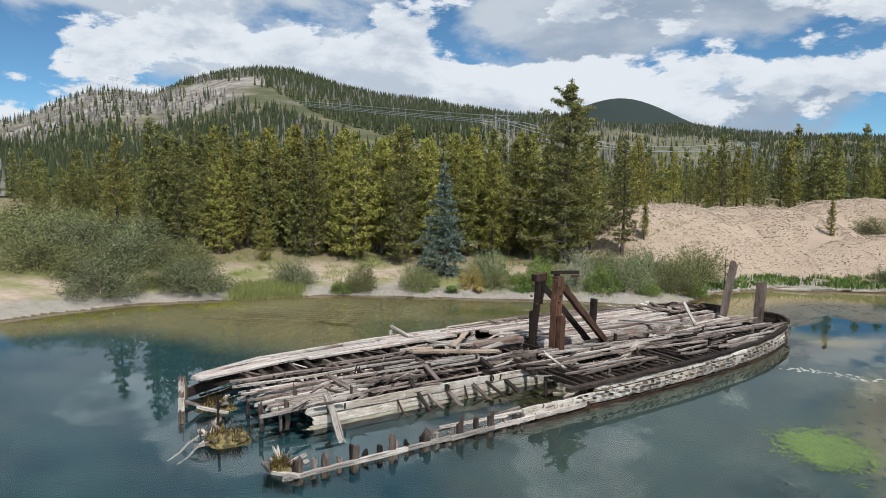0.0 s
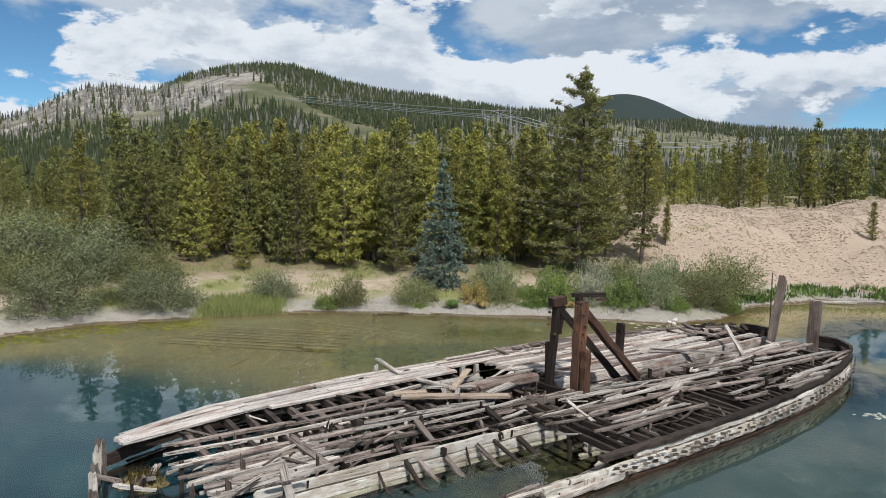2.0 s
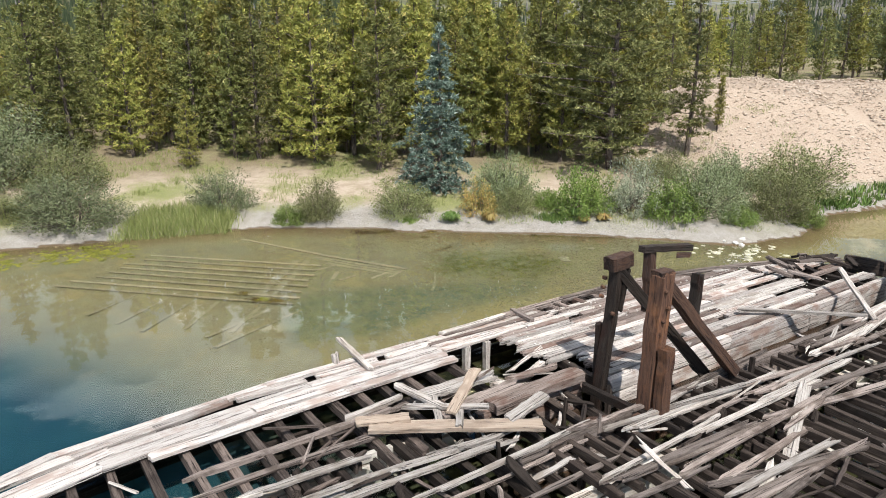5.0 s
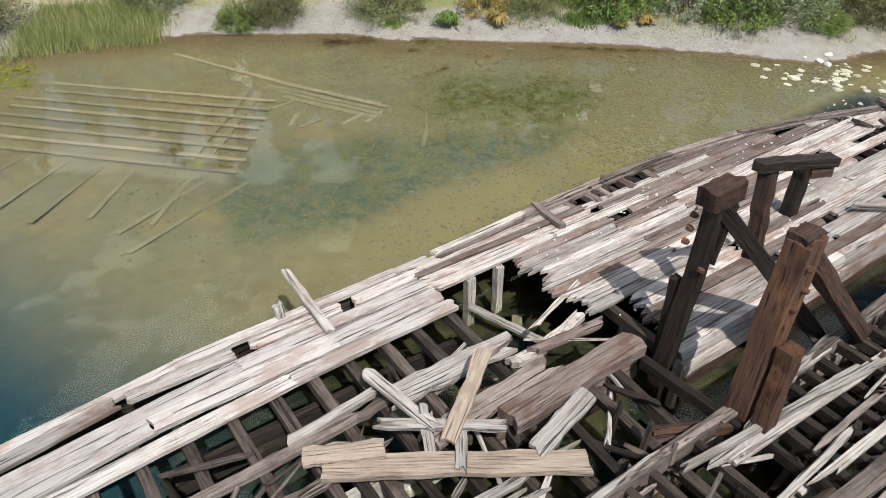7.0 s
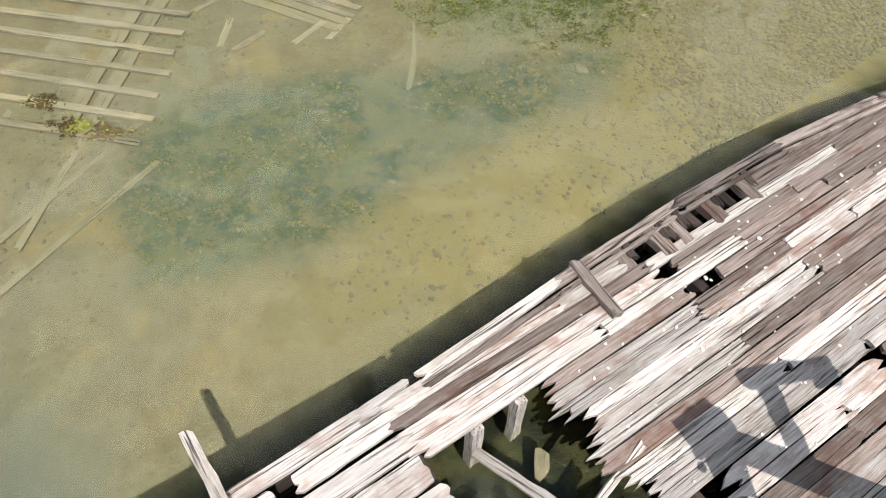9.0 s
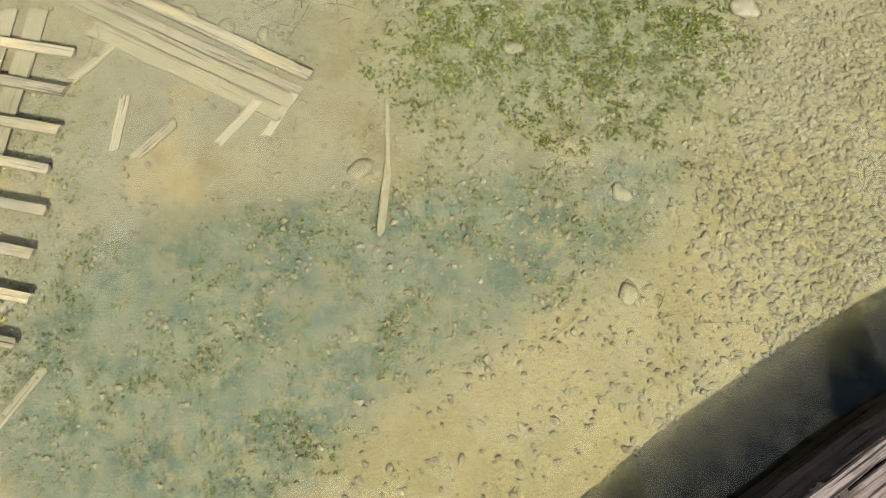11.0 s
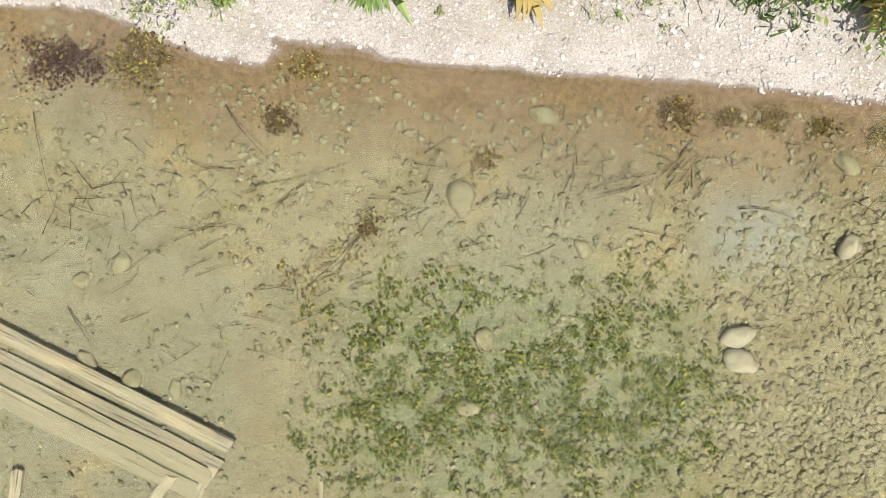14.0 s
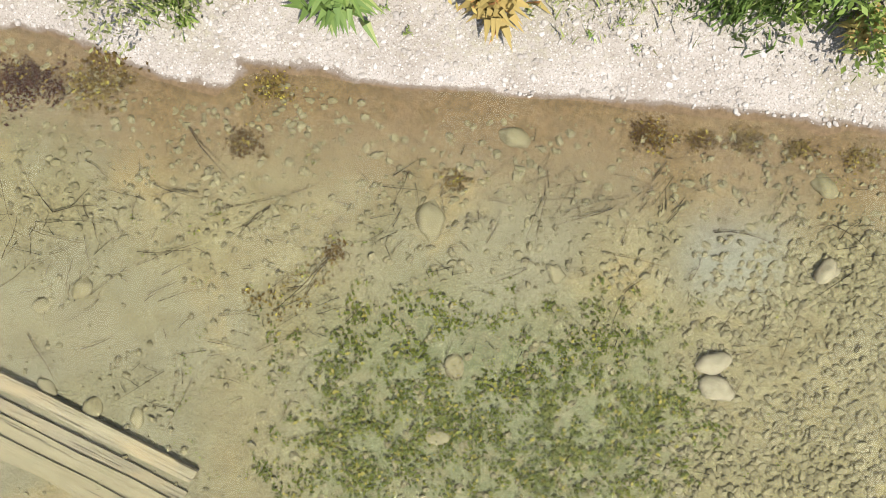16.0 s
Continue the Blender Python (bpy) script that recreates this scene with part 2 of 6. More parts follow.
PINE = foliage("pine_needles", (0.194, 0.199, 0.0437), (0.361, 0.34, 0.0779), (0.447, 0.35, 0.107))
PINE_DEEP = foliage("deep_green_needles", (0.111, 0.115, 0.0382), (0.212, 0.208, 0.0697), (0.289, 0.264, 0.102))
PINE_DARK = foliage("dark_pine_needles", (0.133, 0.146, 0.0431), (0.242, 0.246, 0.0689), (0.31, 0.275, 0.103))
SPRUCE = foliage("blue_spruce_needles", (0.10, 0.15, 0.112), (0.28, 0.36, 0.29), (0.52, 0.60, 0.51))
WILLOW = foliage("willow_leaves", (0.145, 0.172, 0.0784), (0.221, 0.244, 0.122), (0.29, 0.302, 0.186), soft=0.16)
WILLOW_OLIVE = foliage("olive_willow_leaves", (0.147, 0.159, 0.0594), (0.216, 0.225, 0.0876), (0.275, 0.263, 0.132), soft=0.16)
LEAF_GREEN = foliage("fresh_green_leaves", (0.132, 0.191, 0.0396), (0.205, 0.271, 0.0594), (0.277, 0.317, 0.099), soft=0.16)
LEAF_SILVER = foliage("silver_leaves", (0.23, 0.248, 0.158), (0.324, 0.338, 0.23), (0.403, 0.41, 0.302), soft=0.16)
LEAF_RUST = foliage("rusty_leaves", (0.32, 0.26, 0.08), (0.42, 0.32, 0.10), (0.50, 0.26, 0.09))
GRASS = foliage("bank_grass", (0.184, 0.214, 0.0615), (0.282, 0.288, 0.0986), (0.368, 0.332, 0.172))
FAR_PINE = foliage("distant_needles", (0.045, 0.063, 0.0288), (0.099, 0.117, 0.0468), (0.153, 0.149, 0.0765), soft=0.2)
DEAD_PINE = foliage("dead_grey_needles", (0.15, 0.135, 0.125), (0.24, 0.22, 0.205), None, soft=0.1)
ALGAE = foliage("submerged_algae", (0.07, 0.09, 0.014), (0.15, 0.165, 0.026), (0.27, 0.24, 0.05), 0.8, 0.2)
LEAF_DOCK = foliage("dark_dock_leaves", (0.091, 0.154, 0.035), (0.161, 0.231, 0.0525), (0.238, 0.266, 0.091))
ALGAE_BRIGHT = foliage("bright_algae", (0.10, 0.16, 0.02), (0.22, 0.32, 0.035), None, 0.8)
WEED_YELLOW = foliage("yellow_green_weed", (0.13, 0.13, 0.02), (0.26, 0.24, 0.035), None, 0.7)
WEED_RED = foliage("red_brown_weed", (0.035, 0.016, 0.010), (0.10, 0.045, 0.025), (0.20, 0.15, 0.03), 0.8, 0.3)
MOSS = foliage("brown_pond_weed", (0.06, 0.035, 0.012), (0.15, 0.105, 0.025), (0.30, 0.25, 0.05), 0.8, 0.3)


def bark_material():
    m = Mat("bark", 0.9, 0.1)
    v = m.coord((9, 9, 2))
    n = m.noise(v, 2.0, 6.0, 0.65)
    m.color(m.mix(m.span(n, 0.35, 0.65), (0.055, 0.042, 0.034), (0.20, 0.16, 0.13)))
    m.bump(n, 0.8, 0.03)
    return m.m


def stone_material(name, a, b, c):
    m = Mat(name, 0.85, 0.2)
    v = m.coord((1, 1, 1), spread=17.0)
    n = m.noise(v, 9.0, 6.0, 0.6)
    base = m.mix(m.island(), a, b)
    base = m.mix(m.span(n, 0.45, 0.7, 0, 0.6), base, c)
    m.color(base)
    m.bump(m.noise(v, 30.0, 4.0), 0.4, 0.01)
    return m.m


BARK = bark_material()
STONE = stone_material("bed_cobbles", (0.141, 0.125, 0.0772), (0.191, 0.167, 0.104), (0.102, 0.0865, 0.0512))
STONE_DEEP = stone_material("deep_cobbles", (0.045, 0.06, 0.055), (0.085, 0.10, 0.088), (0.035, 0.045, 0.04))
STONE_PALE = stone_material("pale_pebbles", (0.52, 0.48, 0.42), (0.74, 0.70, 0.64), (0.42, 0.37, 0.31))
STONE_BANK = stone_material("grey_bank_pebbles", (0.27, 0.245, 0.215), (0.44, 0.41, 0.375), (0.20, 0.175, 0.145))
STONE_TAN = stone_material("tan_gravel", (0.34, 0.26, 0.19), (0.55, 0.46, 0.37), (0.20, 0.15, 0.11))
STONE_SILT = stone_material("silt_dusted_stone", (0.20, 0.175, 0.125), (0.26, 0.232, 0.175), (0.165, 0.142, 0.098))


def metal_material():
    m = Mat("galvanised_steel", 0.5, 0.4)
    m.b.inputs["Metallic"].default_value = 0.6
    n = m.noise(m.coord(), 3.0, 4.0)
    m.color(m.mix(n, (0.42, 0.42, 0.42), (0.58, 0.58, 0.58)))
    return m.m


STEEL = metal_material()


def twig_material():
    m = Mat("sunken_twigs", 0.9, 0.1)
    m.color(m.mix(m.island(), (0.016, 0.012, 0.007), (0.07, 0.054, 0.03)))
    return m.m


TWIG = twig_material()


def ground_material():
    m = Mat("ground", 0.92, 0.15)
    v = m.coord((1, 1, 1))
    n1, n2 = m.noise(v, 0.35, 6.0), m.noise(v, 2.2, 7.0, 0.62)
    n3, n4 = m.noise(v, 14.0, 5.0, 0.65), m.noise(v, 55.0, 3.0)
    # dry bank: pale trampled silt with gravel, litter and grass patches
    silt = m.mix(m.span(n2, 0.35, 0.7), (0.335, 0.305, 0.27), (0.26, 0.23, 0.195))
    peb = m.cells(v, 26.0)
    silt = m.mix(m.span(peb.outputs["Distance"], 0.34, 0.16, 0, 0.75), silt, (0.47, 0.45, 0.42))
    silt = m.mix(m.span(n4, 0.5, 0.66, 0, 0.75), silt, (0.17, 0.14, 0.11))
    litter = m.mix(m.span(n3, 0.35, 0.65), (0.135, 0.105, 0.06), (0.25, 0.195, 0.12))
    herb = m.mix(m.span(n3, 0.3, 0.7), (0.13, 0.15, 0.05), (0.27, 0.26, 0.11))
    herb_f = m.math("MULTIPLY", m.attr("herb"), m.span(m.math("ADD", m.math("MULTIPLY", n1, 0.6), m.math("MULTIPLY", n3, 0.4)), 0.46, 0.60), True)
    earth = m.mix(m.span(n2, 0.35, 0.65), (0.46, 0.365, 0.275), (0.34, 0.262, 0.185))
    silt = m.mix(m.attr("tan"), silt, earth)
    dry = m.mix(m.attr("litter"), silt, litter)
    dry = m.mix(herb_f, dry, herb)
    # dredge tailings
    cob2 = m.cells(v, 9.0)
    tail = m.mix(m.span(n1, 0.35, 0.65), (0.285, 0.208, 0.15), (0.345, 0.262, 0.195))
    tail = m.mix(m.span(m.noise(v, 1.6, 7.0, 0.75), 0.45, 0.75, 0, 0.35), tail, (0.33, 0.245, 0.178))
    tail = m.mix(m.span(cob2.outputs["Distance"], 0.15, 0.5, 0, 0.45), tail, (0.48, 0.39, 0.305))
    dry = m.mix(m.span(m.attr("gravel"), 0.25, 0.6), dry, tail)
    # hillside: sage, dry grass and bare rock
    sage = m.mix(m.span(m.noise(v, 0.035, 8.0, 0.65), 0.38, 0.64), (0.085, 0.09, 0.045), (0.19, 0.17, 0.105))
    sage = m.mix(m.span(m.noise(v, 0.16, 5.0, 0.7), 0.5, 0.66, 0, 0.7), sage, (0.085, 0.10, 0.055))
    rocky = m.mix(m.span(m.noise(v, 0.07, 9.0, 0.7), 0.36, 0.66), (0.14, 0.12, 0.095), (0.36, 0.33, 0.295))
    rocky = m.mix(m.span(m.noise(v, 0.22, 6.0, 0.7), 0.55, 0.7, 0, 0.8), rocky, (0.12, 0.115, 0.075))
    rock_f = m.span(m.math("ADD", m.attr("rock"), m.math("MULTIPLY", m.noise(v, 0.02, 7.0, 0.7), 0.7)), 0.66, 0.88)
    hill = m.mix(rock_f, sage, rocky)
    # far ridge: dark blue-green tint mixed into its colour by distance
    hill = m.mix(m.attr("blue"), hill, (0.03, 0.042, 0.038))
    dry = m.mix(m.attr("hill"), dry, hill)
    # pond bed: sand, cobbled and weedy reaches; water tint and hull shade painted into its colour
    sand = m.mix(m.span(n2, 0.3, 0.7), (0.19, 0.166, 0.101), (0.15, 0.126, 0.0729))
    sand = m.mix(m.span(n1, 0.42, 0.62, 0, 0.6), sand, (0.154, 0.146, 0.105))
    sand = m.mix(m.span(n3, 0.56, 0.72, 0, 0.5), sand, (0.0891, 0.077, 0.0446))
    speck = m.noise(v, 34.0, 6.0, 0.75)
    sand = m.mix(m.span(speck, 0.56, 0.68, 0, 0.6), sand, (0.06, 0.054, 0.028))
    sand = m.mix(m.span(m.noise(v, 5.0, 7.0, 0.7), 0.56, 0.7, 0, 0.45), sand, (0.105, 0.10, 0.05))
    sand = m.mix(m.span(m.noise(v, 0.8, 5.0, 0.6), 0.52, 0.68, 0, 0.55), sand, (0.23, 0.175, 0.085))
    sand = m.mix(m.math("MULTIPLY", m.attr("warm"), m.span(n2, 0.3, 0.6, 0.3, 0.75)), sand, (0.215, 0.178, 0.082))
    sand = m.mix(m.attr("pale"), sand, (0.16, 0.162, 0.14))
    sand = m.mix(m.span(m.noise(v, 60.0, 4.0, 0.7), 0.58, 0.68, 0, 0.7), sand, (0.075, 0.068, 0.032))
    shore = m.mix(m.span(n3, 0.35, 0.65), (0.0891, 0.0567, 0.0308), (0.142, 0.0956, 0.0527))
    sand = m.mix(m.attr("edge"), sand, shore)
    weed = m.mix(m.span(n3, 0.36, 0.62), (0.088, 0.102, 0.052), (0.14, 0.148, 0.085))
    weed_f = m.math("MULTIPLY", m.attr("weed"), m.span(m.noise(v, 4.5, 6.0, 0.7), 0.34, 0.56, 0.25, 1.0), True)
    bed = m.mix(weed_f, sand, weed)
    blue_silt = m.mix(m.span(n2, 0.35, 0.65), (0.072, 0.09, 0.066), (0.12, 0.128, 0.08))
    bed = m.mix(m.math("MULTIPLY", m.attr("bluesilt"), m.span(m.noise(v, 6.0, 7.0, 0.75), 0.36, 0.56, 0.3, 1.0), True), bed, blue_silt)
    # blue-green darkening of deep water, painted into the bed colour
    deep_water_tint = m.mix(m.span(n1, 0.35, 0.65), (0.007, 0.036, 0.056), (0.014, 0.052, 0.07))
    # dark silt inside the hull, with the wreck's shade put into its colour
    shaded_mud = m.mix(m.span(n2, 0.4, 0.62), (0.014, 0.016, 0.009), (0.05, 0.047, 0.02))
    bed = m.mix(m.attr("shaded_mud"), bed, shaded_mud)
    bed = m.mix(m.attr("depth_tint"), bed, deep_water_tint)
    line = m.math("ADD", m.attr("wet"), m.math("MULTIPLY", m.math("SUBTRACT", m.noise(v, 3.0, 6.0, 0.6), 0.5), 0.7))
    damp = m.mix(0.72, dry, (0.10, 0.072, 0.05))
    dry = m.mix(m.span(line, 0.30, 0.42), dry, damp)
    c = m.mix(m.span(line, 0.42, 0.56), dry, bed)
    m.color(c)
    h = m.math("ADD", m.math("MULTIPLY", n3, 0.6), m.math("MULTIPLY", m.math("ADD", cob2.outputs["Distance"], m.noise(v, 4.0, 6.0, 0.7)), m.math("MULTIPLY", m.attr("gravel"), -0.2)))
    m.bump(h, 0.6, 0.12)
    return m.m


GROUND = ground_material()


def water_material():
    m = bpy.data.materials.new("pond_water")
    m.use_nodes = True
    n, l = m.node_tree.nodes, m.node_tree.links
    n.clear()
    out = n.new("ShaderNodeOutputMaterial")
    body = n.new("ShaderNodeBsdfRefraction")
    body.inputs["Color"].default_value = (0.83, 0.865, 0.785, 1)
    body.inputs["Roughness"].default_value, body.inputs["IOR"].default_value = 0.0, 1.33
    gl = n.new("ShaderNodeBsdfGlossy")
    gl.inputs["Roughness"].default_value = 0.008
    fr = n.new("ShaderNodeFresnel")
    fr.inputs[0].default_value = 1.4
    tc = n.new("ShaderNodeTexCoord")
    mp = n.new("ShaderNodeMapping")
    mp.inputs["Scale"].default_value = (0.7, 1.5, 1)
    mp.inputs["Rotation"].default_value = (0, 0, 0.5)
    l.new(tc.outputs["Object"], mp.inputs[0])
    wv = n.new("ShaderNodeTexNoise")
    wv.inputs["Scale"].default_value, wv.inputs["Detail"].default_value = 0.9, 0.0
    l.new(mp.outputs[0], wv.inputs["Vector"])
    bp = n.new("ShaderNodeBump")
    bp.inputs["Strength"].default_value, bp.inputs["Distance"].default_value = 0.016, 0.03
    l.new(wv.outputs["Fac"], bp.inputs["Height"])
    for s in (gl, fr, body):
        l.new(bp.outputs[0], s.inputs["Normal"])
    mx = n.new("ShaderNodeMixShader")
    l.new(fr.outputs[0], mx.inputs[0])
    l.new(body.outputs[0], mx.inputs[1])
    l.new(gl.outputs[0], mx.inputs[2])
    l.new(mx.outputs[0], out.inputs[0])
    return m


WATER = water_material()

# ---- building helpers ----
rng = random.Random(7)


def mesh_object(name, verts, faces, material, smooth=False):
    me = bpy.data.meshes.new(name)
    me.from_pydata(verts, [], faces)
    me.materials.append(material)
    if smooth:
        me.polygons.foreach_set("use_smooth", [True] * len(me.polygons))
    me.update()
    return new(name, me)


def child(ob, parent, label=""):
    ob.parent = parent
    if label:
        ob["label"] = label
    return ob


def empty(name, m, label, category, group="", kind=""):
    ob = new(name)
    ob.matrix_world = m
    ob.empty_display_size = 0.2
    return tagged(ob, label, category, group, kind)


def smooth01(x, a, b):
    t = np.clip((np.asarray(x, float) - a) / (b - a), 0, 1)
    return t * t * (3 - 2 * t)


def lattice(x, y, seed):
    """Cheap value noise on arrays, about -1 to 1."""
    xi, yi = np.floor(x), np.floor(y)
    fx, fy = x - xi, y - yi
    fx, fy = fx * fx * (3 - 2 * fx), fy * fy * (3 - 2 * fy)

    def h(a, b):
        s = np.sin(a * 127.1 + b * 311.7 + seed * 74.7) * 43758.5453
        return (s - np.floor(s)) * 2 - 1

    return (h(xi, yi) * (1 - fx) + h(xi + 1, yi) * fx) * (1 - fy) + (h(xi, yi + 1) * (1 - fx) + h(xi + 1, yi + 1) * fx) * fy


def fbm(x, y, seed, octaves=4):
    s, a = 0, 0.55
    for i in range(octaves):
        s = s + a * lattice(x, y, seed + i * 3)
        x, y, a = x * 2.03, y * 2.03, a * 0.5
    return s


# ---- the land ----
POND = np.array([
    (-62, 8), (-45, 20), (-30, 27), (-22.6, 32.4), (-20.9, 34.9), (-18, 37.8), (-13.5, 39.8), (-8.5, 41.9), (-5.2, 42.2), (-3.9, 42.2), (-3.1, 42.08), (-2.0, 41.66), (-1.5, 41.7), (-1.1, 42.0), (-0.6, 41.88),
    (1.0, 41.74), (3.0, 41.64), (4.5, 41.64), (6.0, 41.58), (7.4, 41.25), (11, 40.4), (14.2, 41.8), (17, 45.6), (22, 48.2), (30, 46.8), (40, 45),
    (36, 36), (24, 27.5), (17.6, 24.4), (15.7, 21.8), (13.9, 18), (13.2, 12), (14, 0), (10, -30), (-62, -30)])
SKYLINE = np.array([
    (-1.4, 0.042), (-0.8, 0.062), (-0.66, 0.08), (-0.62, 0.092), (-0.585, 0.109), (-0.545, 0.12), (-0.51, 0.12), (-0.455, 0.116), (-0.41, 0.128),
    (-0.35, 0.142), (-0.31, 0.144), (-0.26, 0.138), (-0.195, 0.119), (-0.15, 0.109), (-0.1, 0.104), (-0.055, 0.099), (0.0, 0.094), (0.04, 0.087),
    (0.09, 0.083), (0.16, 0.075), (0.275, 0.072), (0.375, 0.061), (0.43, 0.059), (0.51, 0.06), (0.56, 0.062), (0.8, 0.057), (1.4, 0.047)])
MOUNDS = ((17.5, 58.5, 6.5, 6.0, 3.6), (25.0, 61.0, 7.5, 6.5, 3.3), (33.0, 53.2, 8.0, 3.6, 2.0), (38.5, 69.0, 10.0, 7.0, 3.2), (46, 55, 8, 4, 1.8), (13.2, 56.5, 3.0, 4.0, 1.5))


def shore_distance(x, y):
    """Metres inland of the waterline; negative over the pond."""
    p = np.stack([x, y], -1)
    best = np.full(x.shape, 1e9)
    inside = np.zeros(x.shape, bool)
    for a, b in zip(POND, np.roll(POND, -1, 0)):
        ab = b - a
        t = np.clip(((p - a) @ ab) / (ab @ ab), 0, 1)
        best = np.minimum(best, np.hypot(*np.moveaxis(p - a - t[..., None] * ab, -1, 0)))
        cross = (a[1] > y) != (b[1] > y)
        with np.errstate(divide="ignore", invalid="ignore"):
            inside ^= cross & (x < (b[0] - a[0]) * (y - a[1]) / (b[1] - a[1]) + a[0])
    d = np.where(inside, -best, best)
    return d + np.where(np.abs(d) < 4, 0.14 * fbm(x * 0.55, y * 0.55, 5) + 0.08 * lattice(x * 2.1, y * 2.1, 9), 0)


WEED_PATCH = np.array([(-0.4, 38.6), (0.1, 39.1), (0.8, 39.4), (2.4, 39.4), (3.85, 39.3), (4.0, 38.4), (3.7, 37.4), (3.0, 36.9), (1.6, 36.7), (0.2, 36.9), (-0.3, 37.6)])
SILT_PATCH = np.array([(-4.5, 34.5), (-4.1, 34.95), (-2.7, 35.5), (-0.4, 35.9), (1.6, 36.3), (3.5, 36.5), (2.7, 35.1), (1.2, 34.2), (-0.2, 33.3), (-1.1, 32.3), (-1.8, 31.6), (-3.9, 31.2), (-4.8, 32.5)])


def inside_patch(x, y, ring, soft):
    """1 inside a ring of points, fading over a soft uneven edge."""
    best, inside = np.full(x.shape, 1e9), np.zeros(x.shape, bool)
    for a, b in zip(ring, np.roll(ring, -1, 0)):
        ab = b - a
        t = np.clip(((x - a[0]) * ab[0] + (y - a[1]) * ab[1]) / (ab @ ab), 0, 1)
        best = np.minimum(best, np.hypot(x - a[0] - t * ab[0], y - a[1] - t * ab[1]))
        cross = (a[1] > y) != (b[1] > y)
        with np.errstate(divide="ignore", invalid="ignore"):
            inside ^= cross & (x < (b[0] - a[0]) * (y - a[1]) / (b[1] - a[1]) + a[0])
    d = np.where(inside, best, -best) + 0.3 * fbm(x * 1.1, y * 1.1, 19)
    return smooth01(d, -soft, soft)


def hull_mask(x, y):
    """1 under the wreck and a little past its far side, where its shade falls."""
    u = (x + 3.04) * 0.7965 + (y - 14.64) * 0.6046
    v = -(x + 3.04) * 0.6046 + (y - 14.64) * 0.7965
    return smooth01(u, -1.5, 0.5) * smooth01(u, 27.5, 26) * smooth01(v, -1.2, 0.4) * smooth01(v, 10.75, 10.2)


